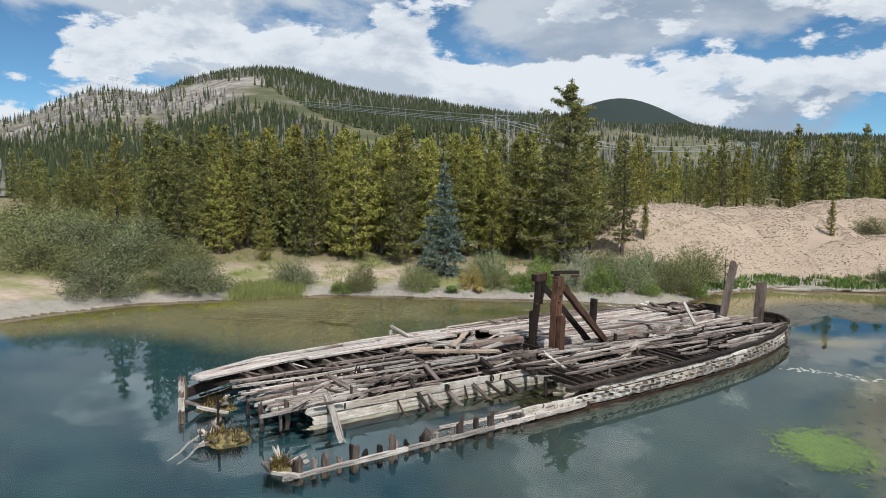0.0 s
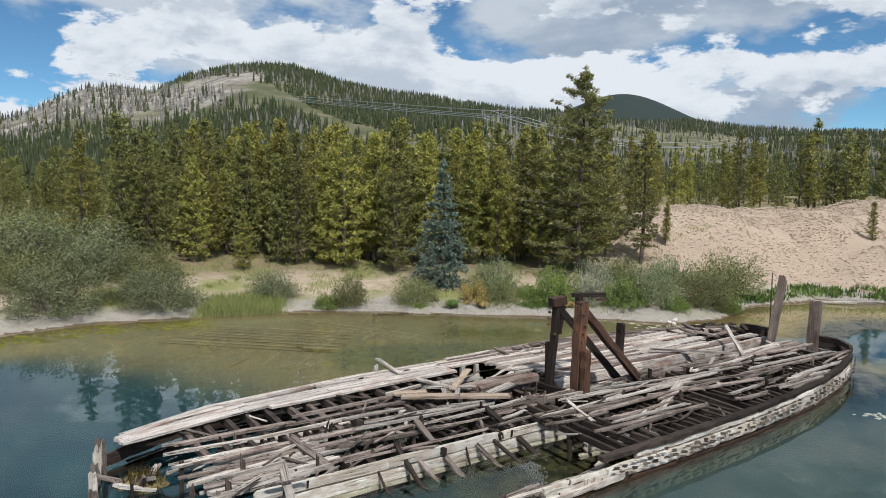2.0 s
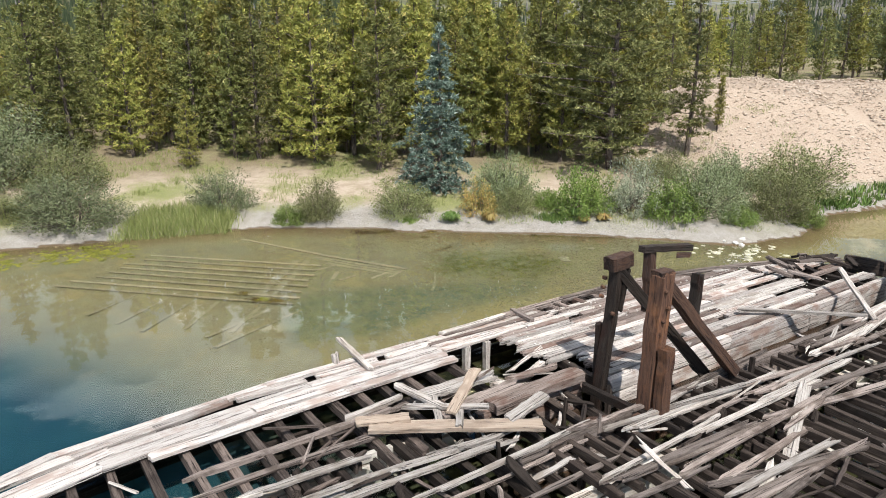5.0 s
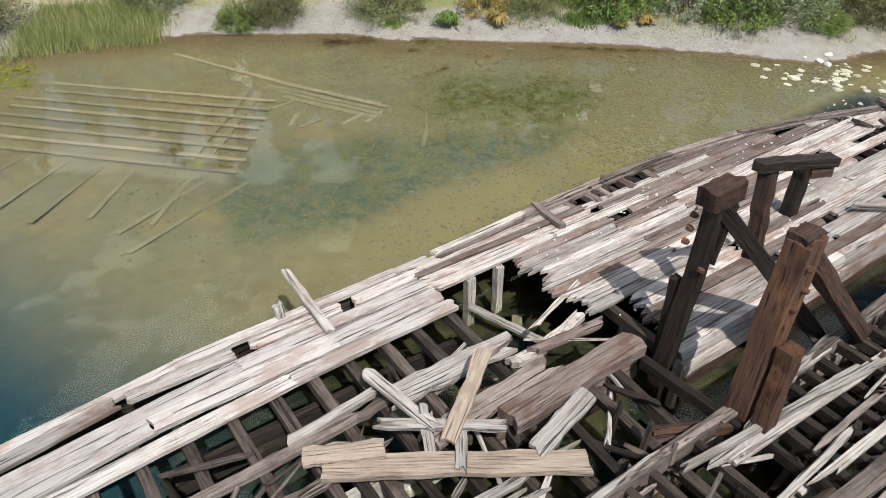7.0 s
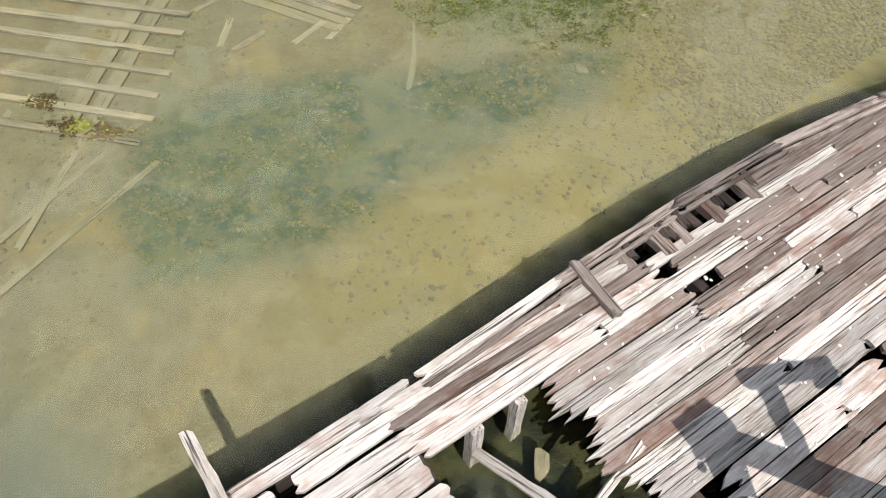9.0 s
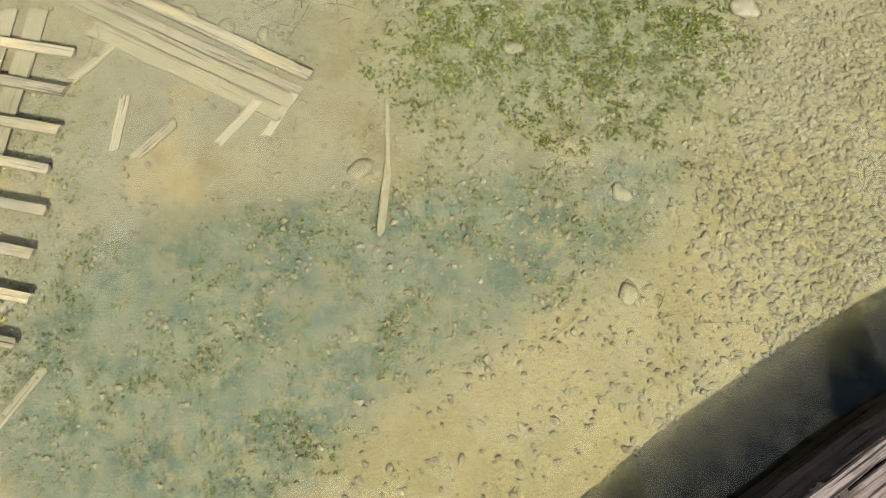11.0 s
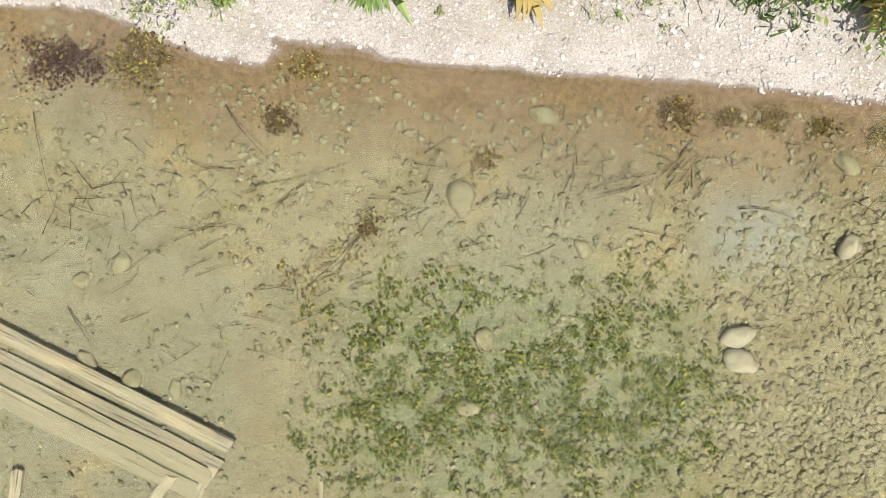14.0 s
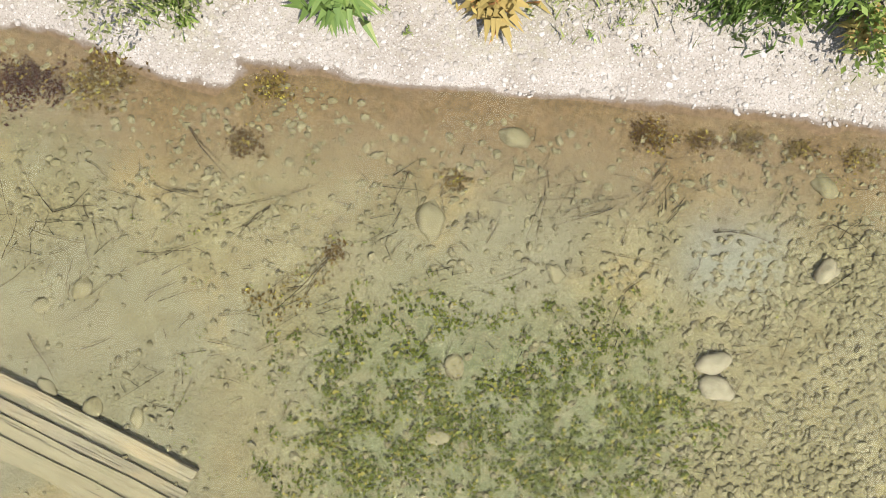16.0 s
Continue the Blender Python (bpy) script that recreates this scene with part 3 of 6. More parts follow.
def land(x, y):
    """Height of the ground and its masks, on arrays."""
    x, y = np.asarray(x, float), np.asarray(y, float)
    d = shore_distance(x, y)
    inland = np.maximum(d, 0)
    z = 0.85 * (1 - np.exp(-inland / 2.6)) + 0.095 * np.clip(inland - 3, 0, 14) + 0.012 * np.clip(inland - 17, 0, 80)
    z = z + np.where(d > 0, 0.10 * fbm(x * 0.5, y * 0.5, 21) * smooth01(d, 0.2, 2), 0)
    bed = -0.78 * (1 - np.exp(np.minimum(d, 0) / 1.9)) + 0.05 * fbm(x * 0.6, y * 0.6, 31)
    basin = np.exp(-((x + 13) / 10.5) ** 2 - ((y - 21.8) / 7.5) ** 2) + 0.6 * np.exp(-((x + 21) / 8) ** 2 - ((y - 27) / 7) ** 2) + np.exp(-((x + 3) / 9) ** 2 - ((y - 6) / 11) ** 2) + 0.95 * np.exp(-((x - 23) / 7) ** 2 - ((y - 39) / 6) ** 2)
    basin = np.clip(basin * 1.25 - 0.1, 0, 1) * smooth01(-d, 0.5, 5)
    z = np.where(d > 0, z, np.minimum(bed, -0.01) - 2.1 * basin)
    gravel, heap = np.zeros_like(x), np.zeros_like(x)
    for cx, cy, sx, sy, h in MOUNDS:
        g = np.exp(-np.abs((x - cx) / sx) ** 3.4 - np.abs((y - cy) / sy) ** 2.4)
        heap = np.maximum(heap, h * g * (d > 0))
        gravel = np.maximum(gravel, smooth01(g, 0.03, 0.16))
    z = z + heap + gravel * (0.45 * fbm(x * 0.22, y * 0.22, 41) + 0.15 * fbm(x * 0.8, y * 0.8, 43)) * (d > 0)
    # hills all round, highest behind the wood
    r = np.hypot(x - 1.5, y + 2)
    front = y + 2 > 0.25 * r
    a = np.where(front, (x - 1.5) / np.maximum(y + 2, 1), np.sign(x) * 1.4)
    el = np.interp(a, SKYLINE[:, 0], SKYLINE[:, 1])
    far = 800 + 350 * smooth01(a, 0.02, 0.35)
    k = np.where(front, r / np.sqrt(1 + a * a), r) / far
    crest = 7.3 + el * far - 9.0
    rise = smooth01(k, 0.16, 1.0) ** 0.85
    z = z + np.where(k > 0.16, rise * (crest - 4), 0)
    z = z + smooth01(k, 0.2, 0.5) * 7 * fbm(x * 0.012, y * 0.012, 51) * (1 - smooth01(k, 0.8, 1.0)) - smooth01(k, 1.02, 2.0) * 0.75 * crest
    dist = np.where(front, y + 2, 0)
    peak = (0.052 + 0.053 * np.exp(-((a - 0.185) / 0.10) ** 2)) * smooth01(a, -0.12, 0.05) * smooth01(a, 0.75, 0.4) * front
    z = z + peak * smooth01(dist, 1700, 2600) * 2600 * (1 - 0.6 * smooth01(dist, 2700, 4000))
    masks = {
        "wet": smooth01(d, 0.25, -0.12),
        "edge": smooth01(d, -1.5, -0.2) * 0.85,
        # where water darkening is painted in: by depth, and along the near side
        "depth_tint": np.maximum(smooth01(z, -0.95, -2.0), 0.8 * smooth01(d, -0.5, -3) * smooth01(x * 0.6046 - y * 0.7965, -14.6, -12.8)),
        # silt plus painted hull shade, reaching beyond the far side
        "shaded_mud": hull_mask(x, y),
        "gravel": gravel,
        "tan": smooth01(d, 1.5, 3.2) * 0.85,
        "litter": smooth01(d, 5.5, 9) * 0.9,
        "herb": np.clip(smooth01(d, 0.9, 2.6) * (1 - 0.6 * smooth01(d, 7, 10)) + 0.25, 0, 1) * (d > 0.3),
        "hill": smooth01(k, 0.14, 0.22),
        "rock": smooth01(fbm(x * 0.006, y * 0.006, 61), -0.25, 0.35) * smooth01(a, -0.12, -0.42) * smooth01(k, 0.35, 0.6) + smooth01(a, -0.47, -0.58) * 0.55 * smooth01(k, 0.4, 0.7),
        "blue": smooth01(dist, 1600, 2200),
        "weed": inside_patch(x, y, WEED_PATCH, 0.7) * 0.8,
        "bluesilt": inside_patch(x, y, SILT_PATCH, 0.3),
        "warm": smooth01(-(x + 3.04) * 0.6046 + (y - 14.64) * 0.7965, 15.0, 11.5) * smooth01((x + 3.04) * 0.7965 + (y - 14.64) * 0.6046, 9, 13) * (d < 0),
        "pale": np.exp(-((x - 4.4) / 0.65) ** 4 - ((y - 40.2) / 0.5) ** 4) * 0.85,
    }
    return z, masks


def floor_z(x, y):
    return float(land(np.array([x]), np.array([y]))[0][0])


def build_ground():
    cx, cy = 1.0, -30.0
    front = np.arange(-50, 50.01, 0.3)
    rest = np.arange(54, 308, 4.0)
    ang = np.radians(np.concatenate([front, rest]))
    rad = np.concatenate([np.arange(0, 36, 1.5), np.arange(36, 88, 0.3)])
    rad = np.concatenate([rad, 88 * 1.032 ** np.arange(1, 126)])
    rr, aa = np.meshgrid(rad[1:], ang, indexing="ij")
    x, y = cx + rr * np.sin(aa), cy + rr * np.cos(aa)
    z, masks = land(x, y)
    verts = np.stack([x, y, z], -1).reshape(-1, 3)
    nr, na = x.shape
    i, j = np.meshgrid(np.arange(nr - 1), np.arange(na), indexing="ij")
    j2 = (j + 1) % na
    faces = np.stack([i * na + j, i * na + j2, (i + 1) * na + j2, (i + 1) * na + j], -1).reshape(-1, 4)
    me = bpy.data.meshes.new("ground")
    centre = len(verts)
    verts = np.vstack([verts, [(cx, cy, floor_z(cx, cy))]])
    tris = [(centre, (q + 1) % na, q) for q in range(na)]
    me.from_pydata(verts.tolist(), [], [tuple(f[::-1]) for f in faces.tolist()] + tris)
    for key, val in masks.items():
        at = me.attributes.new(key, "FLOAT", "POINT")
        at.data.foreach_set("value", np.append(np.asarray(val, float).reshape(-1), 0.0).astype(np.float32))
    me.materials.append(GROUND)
    me.polygons.foreach_set("use_smooth", [True] * len(me.polygons))
    me.update()
    return tagged(new("ground", me), "sandy pond bed, gravelly bank and forested valley hillsides", "ground", kind="structure")


ground = build_ground()
water = mesh_object("water", [(-75, -45, 0), (62, -45, 0), (62, 52, 0), (-75, 52, 0)], [(0, 1, 2, 3)], WATER)
water.visible_shadow = False  # lets daylight down to the bed
tagged(water, "clear shallow greenish pond water reflecting sky", "water", kind="structure")


# ---- trees ----
def soup(name, tris, material):
    """One mesh of loose triangles or quads, given as an array of corners (n, k, 3)."""
    tris = np.asarray(tris, np.float32)
    n, k, _ = tris.shape
    me = bpy.data.meshes.new(name)
    me.vertices.add(n * k)
    me.vertices.foreach_set("co", tris.ravel())
    me.loops.add(n * k)
    me.loops.foreach_set("vertex_index", np.arange(n * k, dtype=np.int32))
    me.polygons.add(n)
    me.polygons.foreach_set("loop_start", np.arange(0, n * k, k, dtype=np.int32))
    me.materials.append(material)
    me.update(calc_edges=True)
    return me


def unit(v):
    return v / (np.linalg.norm(v, axis=-1, keepdims=True) + 1e-9)


def tapered(points, radii, sides=7):
    """Vertices and faces of a bent tapered tube."""
    verts, faces = [], []
    for i, (p, r) in enumerate(zip(points, radii)):
        for s in range(sides):
            t = 2 * math.pi * s / sides
            verts.append((p[0] + r * math.cos(t), p[1] + r * math.sin(t), p[2]))
        if i:
            for s in range(sides):
                a, b = (i - 1) * sides + s, (i - 1) * sides + (s + 1) % sides
                faces.append((a, b, b + sides, a + sides))
    return verts, faces


def stick_soup(a, b, r):
    """A thin three-sided limb from a to b, as three quads."""
    a, b = np.asarray(a, float), np.asarray(b, float)
    d = b - a
    u = np.cross(d, (0.3, 0.2, 1.0))
    u /= max(np.linalg.norm(u), 1e-6)
    w = np.cross(d, u)
    w /= max(np.linalg.norm(w), 1e-6)
    ring = [u, -0.5 * u + 0.87 * w, -0.5 * u - 0.87 * w]
    return [(a + r * ring[i], a + r * ring[(i + 1) % 3], b + 0.4 * r * ring[(i + 1) % 3], b + 0.4 * r * ring[i]) for i in range(3)]


def conifer_meshes(seed, height, radius, clear=0.08, whorls=24, per=6, clumps=5, needles=20, size=0.17, material=PINE, lift=0.35, ragged=0.35, taper=0.7, fluff=0.13, droop=0.0):
    """Trunk and crown meshes of one conifer: uneven limbs that carry clumps of fine needles."""
    g = np.random.RandomState(seed)
    lean = g.normal(0, 0.01)
    pts = [(lean * height * t + 0.06 * math.sin(5 * t + seed), 0.05 * math.sin(4 * t + 2 * seed), height * t) for t in np.linspace(0, 0.98, 9)]
    base_r = 0.012 * height + 0.03
    verts, faces = tapered(pts, [base_r * (1 - 0.93 * t) + 0.012 for t in np.linspace(0, 1, 9)])
    limbs, tufts, ways = [], [], []
    lop = g.uniform(0, 6.28)
    for i in range(whorls):
        t = min(max(clear + (1 - clear) * (i + g.uniform(-0.35, 0.35)) / whorls, clear), 0.985)
        swell = 0.5 + 0.5 * min(1, (t - clear) / 0.2 + 0.25)
        env = radius * (1 - t) ** taper * swell * g.uniform(0.8, 1.15)
        side = g.uniform(0, 6.28)
        for b in range(per if t < 0.8 else 4):
            if g.rand() < 0.14:
                continue
            az = side + 6.28 * b / per + g.uniform(-0.4, 0.4)
            length = max(env * (1 + g.uniform(-ragged, ragged * 0.8)) * (1 + 0.18 * math.cos(az - lop)), 0.1)
            c = np.array([lean * height * t, 0, height * t])
            out = np.array([math.cos(az), math.sin(az), 0.0])
            rise = lift * g.uniform(0.3, 1.3) * (0.5 + t) - droop
            tip = c + out * length + np.array([0, 0, rise * length])
            limbs += stick_soup(c, tip, 0.010 + 0.009 * length)
            n = max(2, int(round(clumps * (0.35 + 0.8 * length / radius))))
            f = (0.28 + 0.74 * (np.arange(n) + g.rand(n)) / n)[:, None]
            sway = np.array([-math.sin(az), math.cos(az), 0]) * g.normal(0, 0.20, (n, 1)) * length * (1.1 - 0.5 * f)
            p = c + (tip - c) * f + sway
            p[:, 2] += g.normal(0, 0.06, n) + 0.12 * lift * length * f[:, 0] ** 2 - droop * 0.3 * length * f[:, 0] ** 2
            tufts.append(p)
            ways.append(np.repeat(unit(out * 0.8 + np.array([0, 0, 0.25 + lift]))[None], n, 0))
    top = np.array([[lean * height, 0, height * q] for q in np.linspace(0.9, 1.0, 6)])
    p, w = np.concatenate(tufts + [top]), np.concatenate(ways + [np.repeat([[0, 0, 1.0]], 6, 0)])
    n = len(p)
    scale = g.uniform(0.65, 1.3, (n, 1, 1))
    ball = unit(g.normal(0, 1, (n, needles, 3)) + w[:, None] * 0.5)
    o = p[:, None] + ball * fluff * g.uniform(0.5, 1.35, (n, needles, 1)) * scale * np.array([1, 1, 0.7])
    face = unit(ball + np.array([0, 0, 0.25]) + g.normal(0, 0.25, o.shape))
    d = unit(w[:, None] * 0.9 + g.normal(0, 0.6, o.shape))
    e = unit(np.cross(face, d))
    d = unit(np.cross(e, face) * 0.9 + ball * 0.45)
    q = size * g.uniform(0.6, 1.3, (n, needles, 1)) * (0.6 + 0.4 * scale)
    leaves = np.stack([o - e * q * 0.2, o + e * q * 0.2, o + d * q], 2).reshape(-1, 3, 3)
    for quad in limbs:
        k = len(verts)
        verts += [tuple(c) for c in quad]
        faces.append((k, k + 1, k + 2, k + 3))
    tm = bpy.data.meshes.new("trunk")
    tm.from_pydata(verts, [], faces)
    tm.materials.append(BARK)
    tm.update()
    return tm, soup("crown", leaves, material)


def tree_thing(name, meshes, m, label, category, group=""):
    root = empty(name, m, label, category, group)
    child(new("trunk", meshes[0]), root)
    child(new("crown", meshes[1]), root)
    return root


def at_ground(x, y, turn=0.0, size=1.0, sink=0.05):
    return Matrix.Translation((x, y, floor_z(x, y) - sink)) @ Matrix.Rotation(turn, 4, "Z") @ Matrix.Diagonal((size, size, size, 1))


tree_thing("pine_tree", conifer_meshes(3, 12.9, 3.6, 0.06, 30, 7, 9, 34, 0.17, PINE_DEEP, 0.22, 0.6, 0.62, 0.16), at_ground(7.6, 49.8, 0.4),
                      "tall dark green pine rising above the bank", "tree")
tree_thing("spruce_tree", conifer_meshes(5, 7.6, 2.05, 0.02, 24, 9, 9, 22, 0.14, SPRUCE, 0.12, 0.3, 0.85, 0.09, 0.28), at_ground(-0.9, 46.6, 1.0),
                    "silvery blue spruce beside the pond bank", "tree")
tree_thing("pine_tree", conifer_meshes(8, 8.9, 1.5, 0.14, 24, 5, 5, 20, 0.16, PINE_DEEP, 0.1, 0.5, 0.7, 0.12), at_ground(12.0, 51.5, 2.0),
                  "slim sparse pine at the foot of the gravel pile", "tree")
WOODS = [conifer_meshes(20 + i, 9.0, r, c, w, 6, 5, n, 0.19, PINE_DARK if i in (0, 4) else PINE, u, 0.5, tp, 0.14)
         for i, (r, c, w, n, u, tp) in enumerate(((1.65, 0.05, 24, 15, 0.45, 0.6), (1.3, 0.10, 26, 14, 0.7, 0.5), (1.85, 0.03, 24, 16, 0.4, 0.65), (1.15, 0.14, 26, 14, 0.75, 0.5), (1.7, 0.06, 24, 16, 0.3, 0.65)))]
WOODS_FAR = [conifer_meshes(40 + i, 9.0, r, c, 20, 5, 4, 8, 0.30, PINE_DARK if i in (0, 4) else PINE, u, 0.5, 0.62, 0.2)
             for i, (r, c, u) in enumerate(((1.6, 0.06, 0.4), (1.3, 0.1, 0.6), (1.8, 0.04, 0.35), (1.15, 0.14, 0.7), (1.6, 0.06, 0.25)))]
TREE_LABEL = ("olive green lodgepole pine in the wood", "yellow-green young pine among other pines", "bushy pine with branches to the ground", "narrow pine in a dense stand", "dark green pine at the wood's edge")


def plant_pine(x, y, height, kind):
    s = height / 9.0
    tree_thing("pine_tree", (WOODS if y < 63 else WOODS_FAR)[kind], at_ground(x, y, rng.uniform(0, 6.28), s), TREE_LABEL[kind], "tree", "pines of the wood")


# the front row of the wood, left to right
FRONT = ((-26.5, 52.5, 8.2, 2), (-23.3, 51.5, 9.6, 0), (-20.6, 50.0, 8.3, 4), (-17.6, 50.5, 7.0, 2), (-14.7, 52.2, 8.3, 0), (-13.9, 49.0, 3.9, 2),
         (-12.6, 53.0, 9.6, 3), (-10.9, 51.2, 8.8, 0), (-9.3, 53.8, 9.2, 1), (-7.7, 50.6, 9.3, 2), (-5.9, 52.4, 8.8, 3), (-4.2, 49.6, 9.8, 0),
         (-2.4, 51.2, 8.8, 1), (0.6, 52.4, 8.3, 3), (2.4, 51.4, 7.9, 1), (4.2, 53.4, 8.6, 4), (5.3, 51.0, 7.0, 1), (9.9, 53.5, 7.0, 1), (10.2, 57, 8, 3))
for spot in FRONT:
    plant_pine(*spot)
for row, (dist, step, lo, hi) in enumerate(((55.2, 1.5, 4.6, 9.0), (57.5, 1.6, 5.6, 9.4), (62, 1.7, 6.5, 9.8), (70, 2.0, 6.5, 10.0), (80, 2.4, 7.0, 10.4), (94, 3.0, 7.5, 11.0))):
    a = -0.82
    while a < (0.12 if row < 3 else 0.19):
        a += step / dist * rng.uniform(0.7, 1.35)
        left = 1.0 if a > -0.5 else 0.8
        plant_pine(1.5 + a * dist, dist - 2 + rng.uniform(-2.5, 2.5) + (0 if a > -0.45 else 16), rng.uniform(lo, hi) * left, rng.randrange(5) if a > -0.38 else rng.choice((0, 4)))
# beyond the gravel piles
for x, y, h, k in ((28, 99, 8.6, 3), (31, 104, 9, 4), (34.5, 103, 8, 1), (37.5, 102, 9.5, 3), (40.2, 101, 8.5, 4), (42.5, 105, 8, 0), (46, 108, 10.5, 4), (49, 110, 13, 4),
                   (55, 109, 9, 3), (60, 112, 13.2, 4), (66, 113, 11, 4), (70, 116, 9.5, 0), (76, 112, 8, 4), (25, 94, 8, 1), (21, 92, 9, 3), (80, 118, 10, 0)):
    plant_pine(x, y, h, k)

for _ in range(46):
    ax = rng.uniform(0.2, 0.62)
    dd = rng.uniform(92, 150)
    plant_pine(1.5 + ax * dd, dd - 2, rng.uniform(6.5, 11.0), rng.choice((0, 3, 4, 4, 1)))


# ---- distant woods: countless, one mesh each ----
def far_woods(name, count, seed, material, label, keep):
    g = np.random.RandomState(seed)
    n = count * 12
    a, k = g.uniform(-0.85, 0.8, n), g.uniform(0.155, 1.02, n)
    far = 800 + 350 * smooth01(a, 0.02, 0.35)
    x, y = 1.5 + a * k * far, -2.0 + k * far
    way = np.abs((x + 385) * 0.799 + (y - 752) * 0.601)  # strip under the power line left treeless so the cables stay in camera view
    ok = np.flatnonzero((g.rand(n) < keep(a, k, x, y)) & ((way > 13) | (x > 0)))[:count]
    x, y, n = x[ok], y[ok], len(ok)
    z = land(x, y)[0]
    s = g.uniform(0.45, 1.15, n)
    h, r, turn = 7.0 * s, 1.15 * s * g.uniform(0.7, 1.2, n), g.uniform(0, 6.28, n)
    tris = []
    for lo, hi, w in ((0.02, 0.5, 1.0), (0.26, 0.76, 0.76), (0.54, 1.0, 0.48)):
        t = turn[:, None] + lo * 5 + 6.283 * np.arange(5) / 5
        q = (r * w)[:, None] * g.uniform(0.55, 1.3, (n, 5))
        rim = np.stack([x[:, None] + q * np.cos(t), y[:, None] + q * np.sin(t), z[:, None] + h[:, None] * (lo + g.uniform(-0.05, 0.06, (n, 5)))], -1)
        tip = np.stack([x + g.uniform(-0.2, 0.2, n), y, z + h * hi], -1)[:, None].repeat(5, 1)
        tris.append(np.stack([rim, np.roll(rim, -1, 1), tip], 2).reshape(-1, 3, 3))
    return tagged(new(name, soup(name, np.concatenate(tris), material)), label, "forest", kind="stuff")


def green_keep(a, k, x, y):
    n = fbm(x * 0.011, y * 0.011, 71)
    rocky = 0.78 * ((a < -0.3) & (k > 0.4) & (k < 0.97))
    meadow = 0.7 * ((a > 0.0) & (a < 0.35) & (k < 0.62))
    top = 0.9 * ((k > 0.72) & (a > -0.45))
    return np.clip(np.where(k < 0.24, 0.85, 0.55) + n * 0.9 + top - rocky - meadow, 0.06, 1)


far_woods("distant_conifers", 30000, 5, FAR_PINE, "dark conifers scattered over the distant hillsides", green_keep)
far_woods("dead_conifers", 5200, 6, DEAD_PINE, "grey beetle-killed conifers on the upper slopes",
          lambda a, k, x, y: np.where((k > 0.7) & (a > -0.2), 0.5, 0.12) + 0.3 * fbm(x * 0.014, y * 0.014, 88))


# ---- the wreck: u along the hull, v across it, z from the water ----
wreck = empty("dredge_wreck", pose(-3.04, 14.64, 0, 0, 0, 37.2), "rotting weathered timber gold dredge hull half sunk in the pond", "shipwreck")
wrng = random.Random(11)


def timber(name, material, p0, p1, width, thick, parent=wreck, rag=0.12, n=6, m=3, roll=0.0, bow=0.0, label="", r=wrng, worn=1.0):
    """A worn plank or beam from p0 to p1 (centre line), with split ends and uneven edges."""
    a, b = Vector(p0), Vector(p1)
    length = (b - a).length
    verts, top, bot = [], [], []
    ends = [[r.uniform(-rag, rag) for _ in range(m + 1)] for _ in (0, 1)]
    for i in range(n + 1):
        t = i / n
        wob, nar = r.uniform(-0.06, 0.06) * width * worn, 1 - r.uniform(0, 0.16) * worn
        for j in range(m + 1):
            s = j / m - 0.5
            x = t * length + (ends[0][j] if i == 0 else ends[1][j] if i == n else r.uniform(-0.03, 0.03))
            y = s * width * nar + wob
            crown = bow * math.sin(math.pi * t) + r.uniform(-0.06, 0.06) * thick
            verts.append((x, y, thick / 2 + crown - (0.06 * thick if j in (0, m) else 0)))
            verts.append((x, y * 0.98, -thick / 2 + crown))
    w = m + 1

    def vi(i, j, low):
        return 2 * (i * w + j) + low

    faces = []
    for i in range(n):
        for j in range(m):
            faces.append((vi(i, j, 0), vi(i + 1, j, 0), vi(i + 1, j + 1, 0), vi(i, j + 1, 0)))
            faces.append((vi(i, j + 1, 1), vi(i + 1, j + 1, 1), vi(i + 1, j, 1), vi(i, j, 1)))
        faces.append((vi(i, 0, 1), vi(i + 1, 0, 1), vi(i + 1, 0, 0), vi(i, 0, 0)))
        faces.append((vi(i, m, 0), vi(i + 1, m, 0), vi(i + 1, m, 1), vi(i, m, 1)))
    for j in range(m):
        faces.append((vi(0, j, 0), vi(0, j + 1, 0), vi(0, j + 1, 1), vi(0, j, 1)))
        faces.append((vi(n, j + 1, 0), vi(n, j, 0), vi(n, j, 1), vi(n, j + 1, 1)))
    ob = mesh_object(name, verts, faces, material)
    x = (b - a).normalized()
    up = Vector((0, 0, 1)) if abs(x.z) < 0.95 else Vector((0, 1, 0))
    y = up.cross(x).normalized()
    z = x.cross(y)
    rot = Matrix((x, y, z)).transposed().to_4x4() @ Matrix.Rotation(roll, 4, "X")
    local = Matrix.Translation(a) @ rot
    if parent == "world":
        ob.matrix_world = local
    elif parent:
        ob.parent = parent
        ob.matrix_local = local
    else:
        ob.matrix_world = wreck.matrix_world @ local
    if label:
        ob["label"] = label
    return ob


def far_edge(u):
    return float(np.interp(u, (-0.6, 2, 6, 11, 14, 16, 18, 20, 22, 24, 26, 26.8), (7.75, 9.1, 9.66, 9.76, 9.9, 9.97, 9.9, 9.65, 9.15, 8.5, 7.4, 6.4)))


def near_edge(u):
    return float(np.interp(u, (0, 8, 12, 15.6, 19.8, 22.5, 24.5, 25.8, 26.6), (0.05, 0.1, 0.1, 0.2, 0.6, 1.15, 1.75, 2.4, 3.3)))


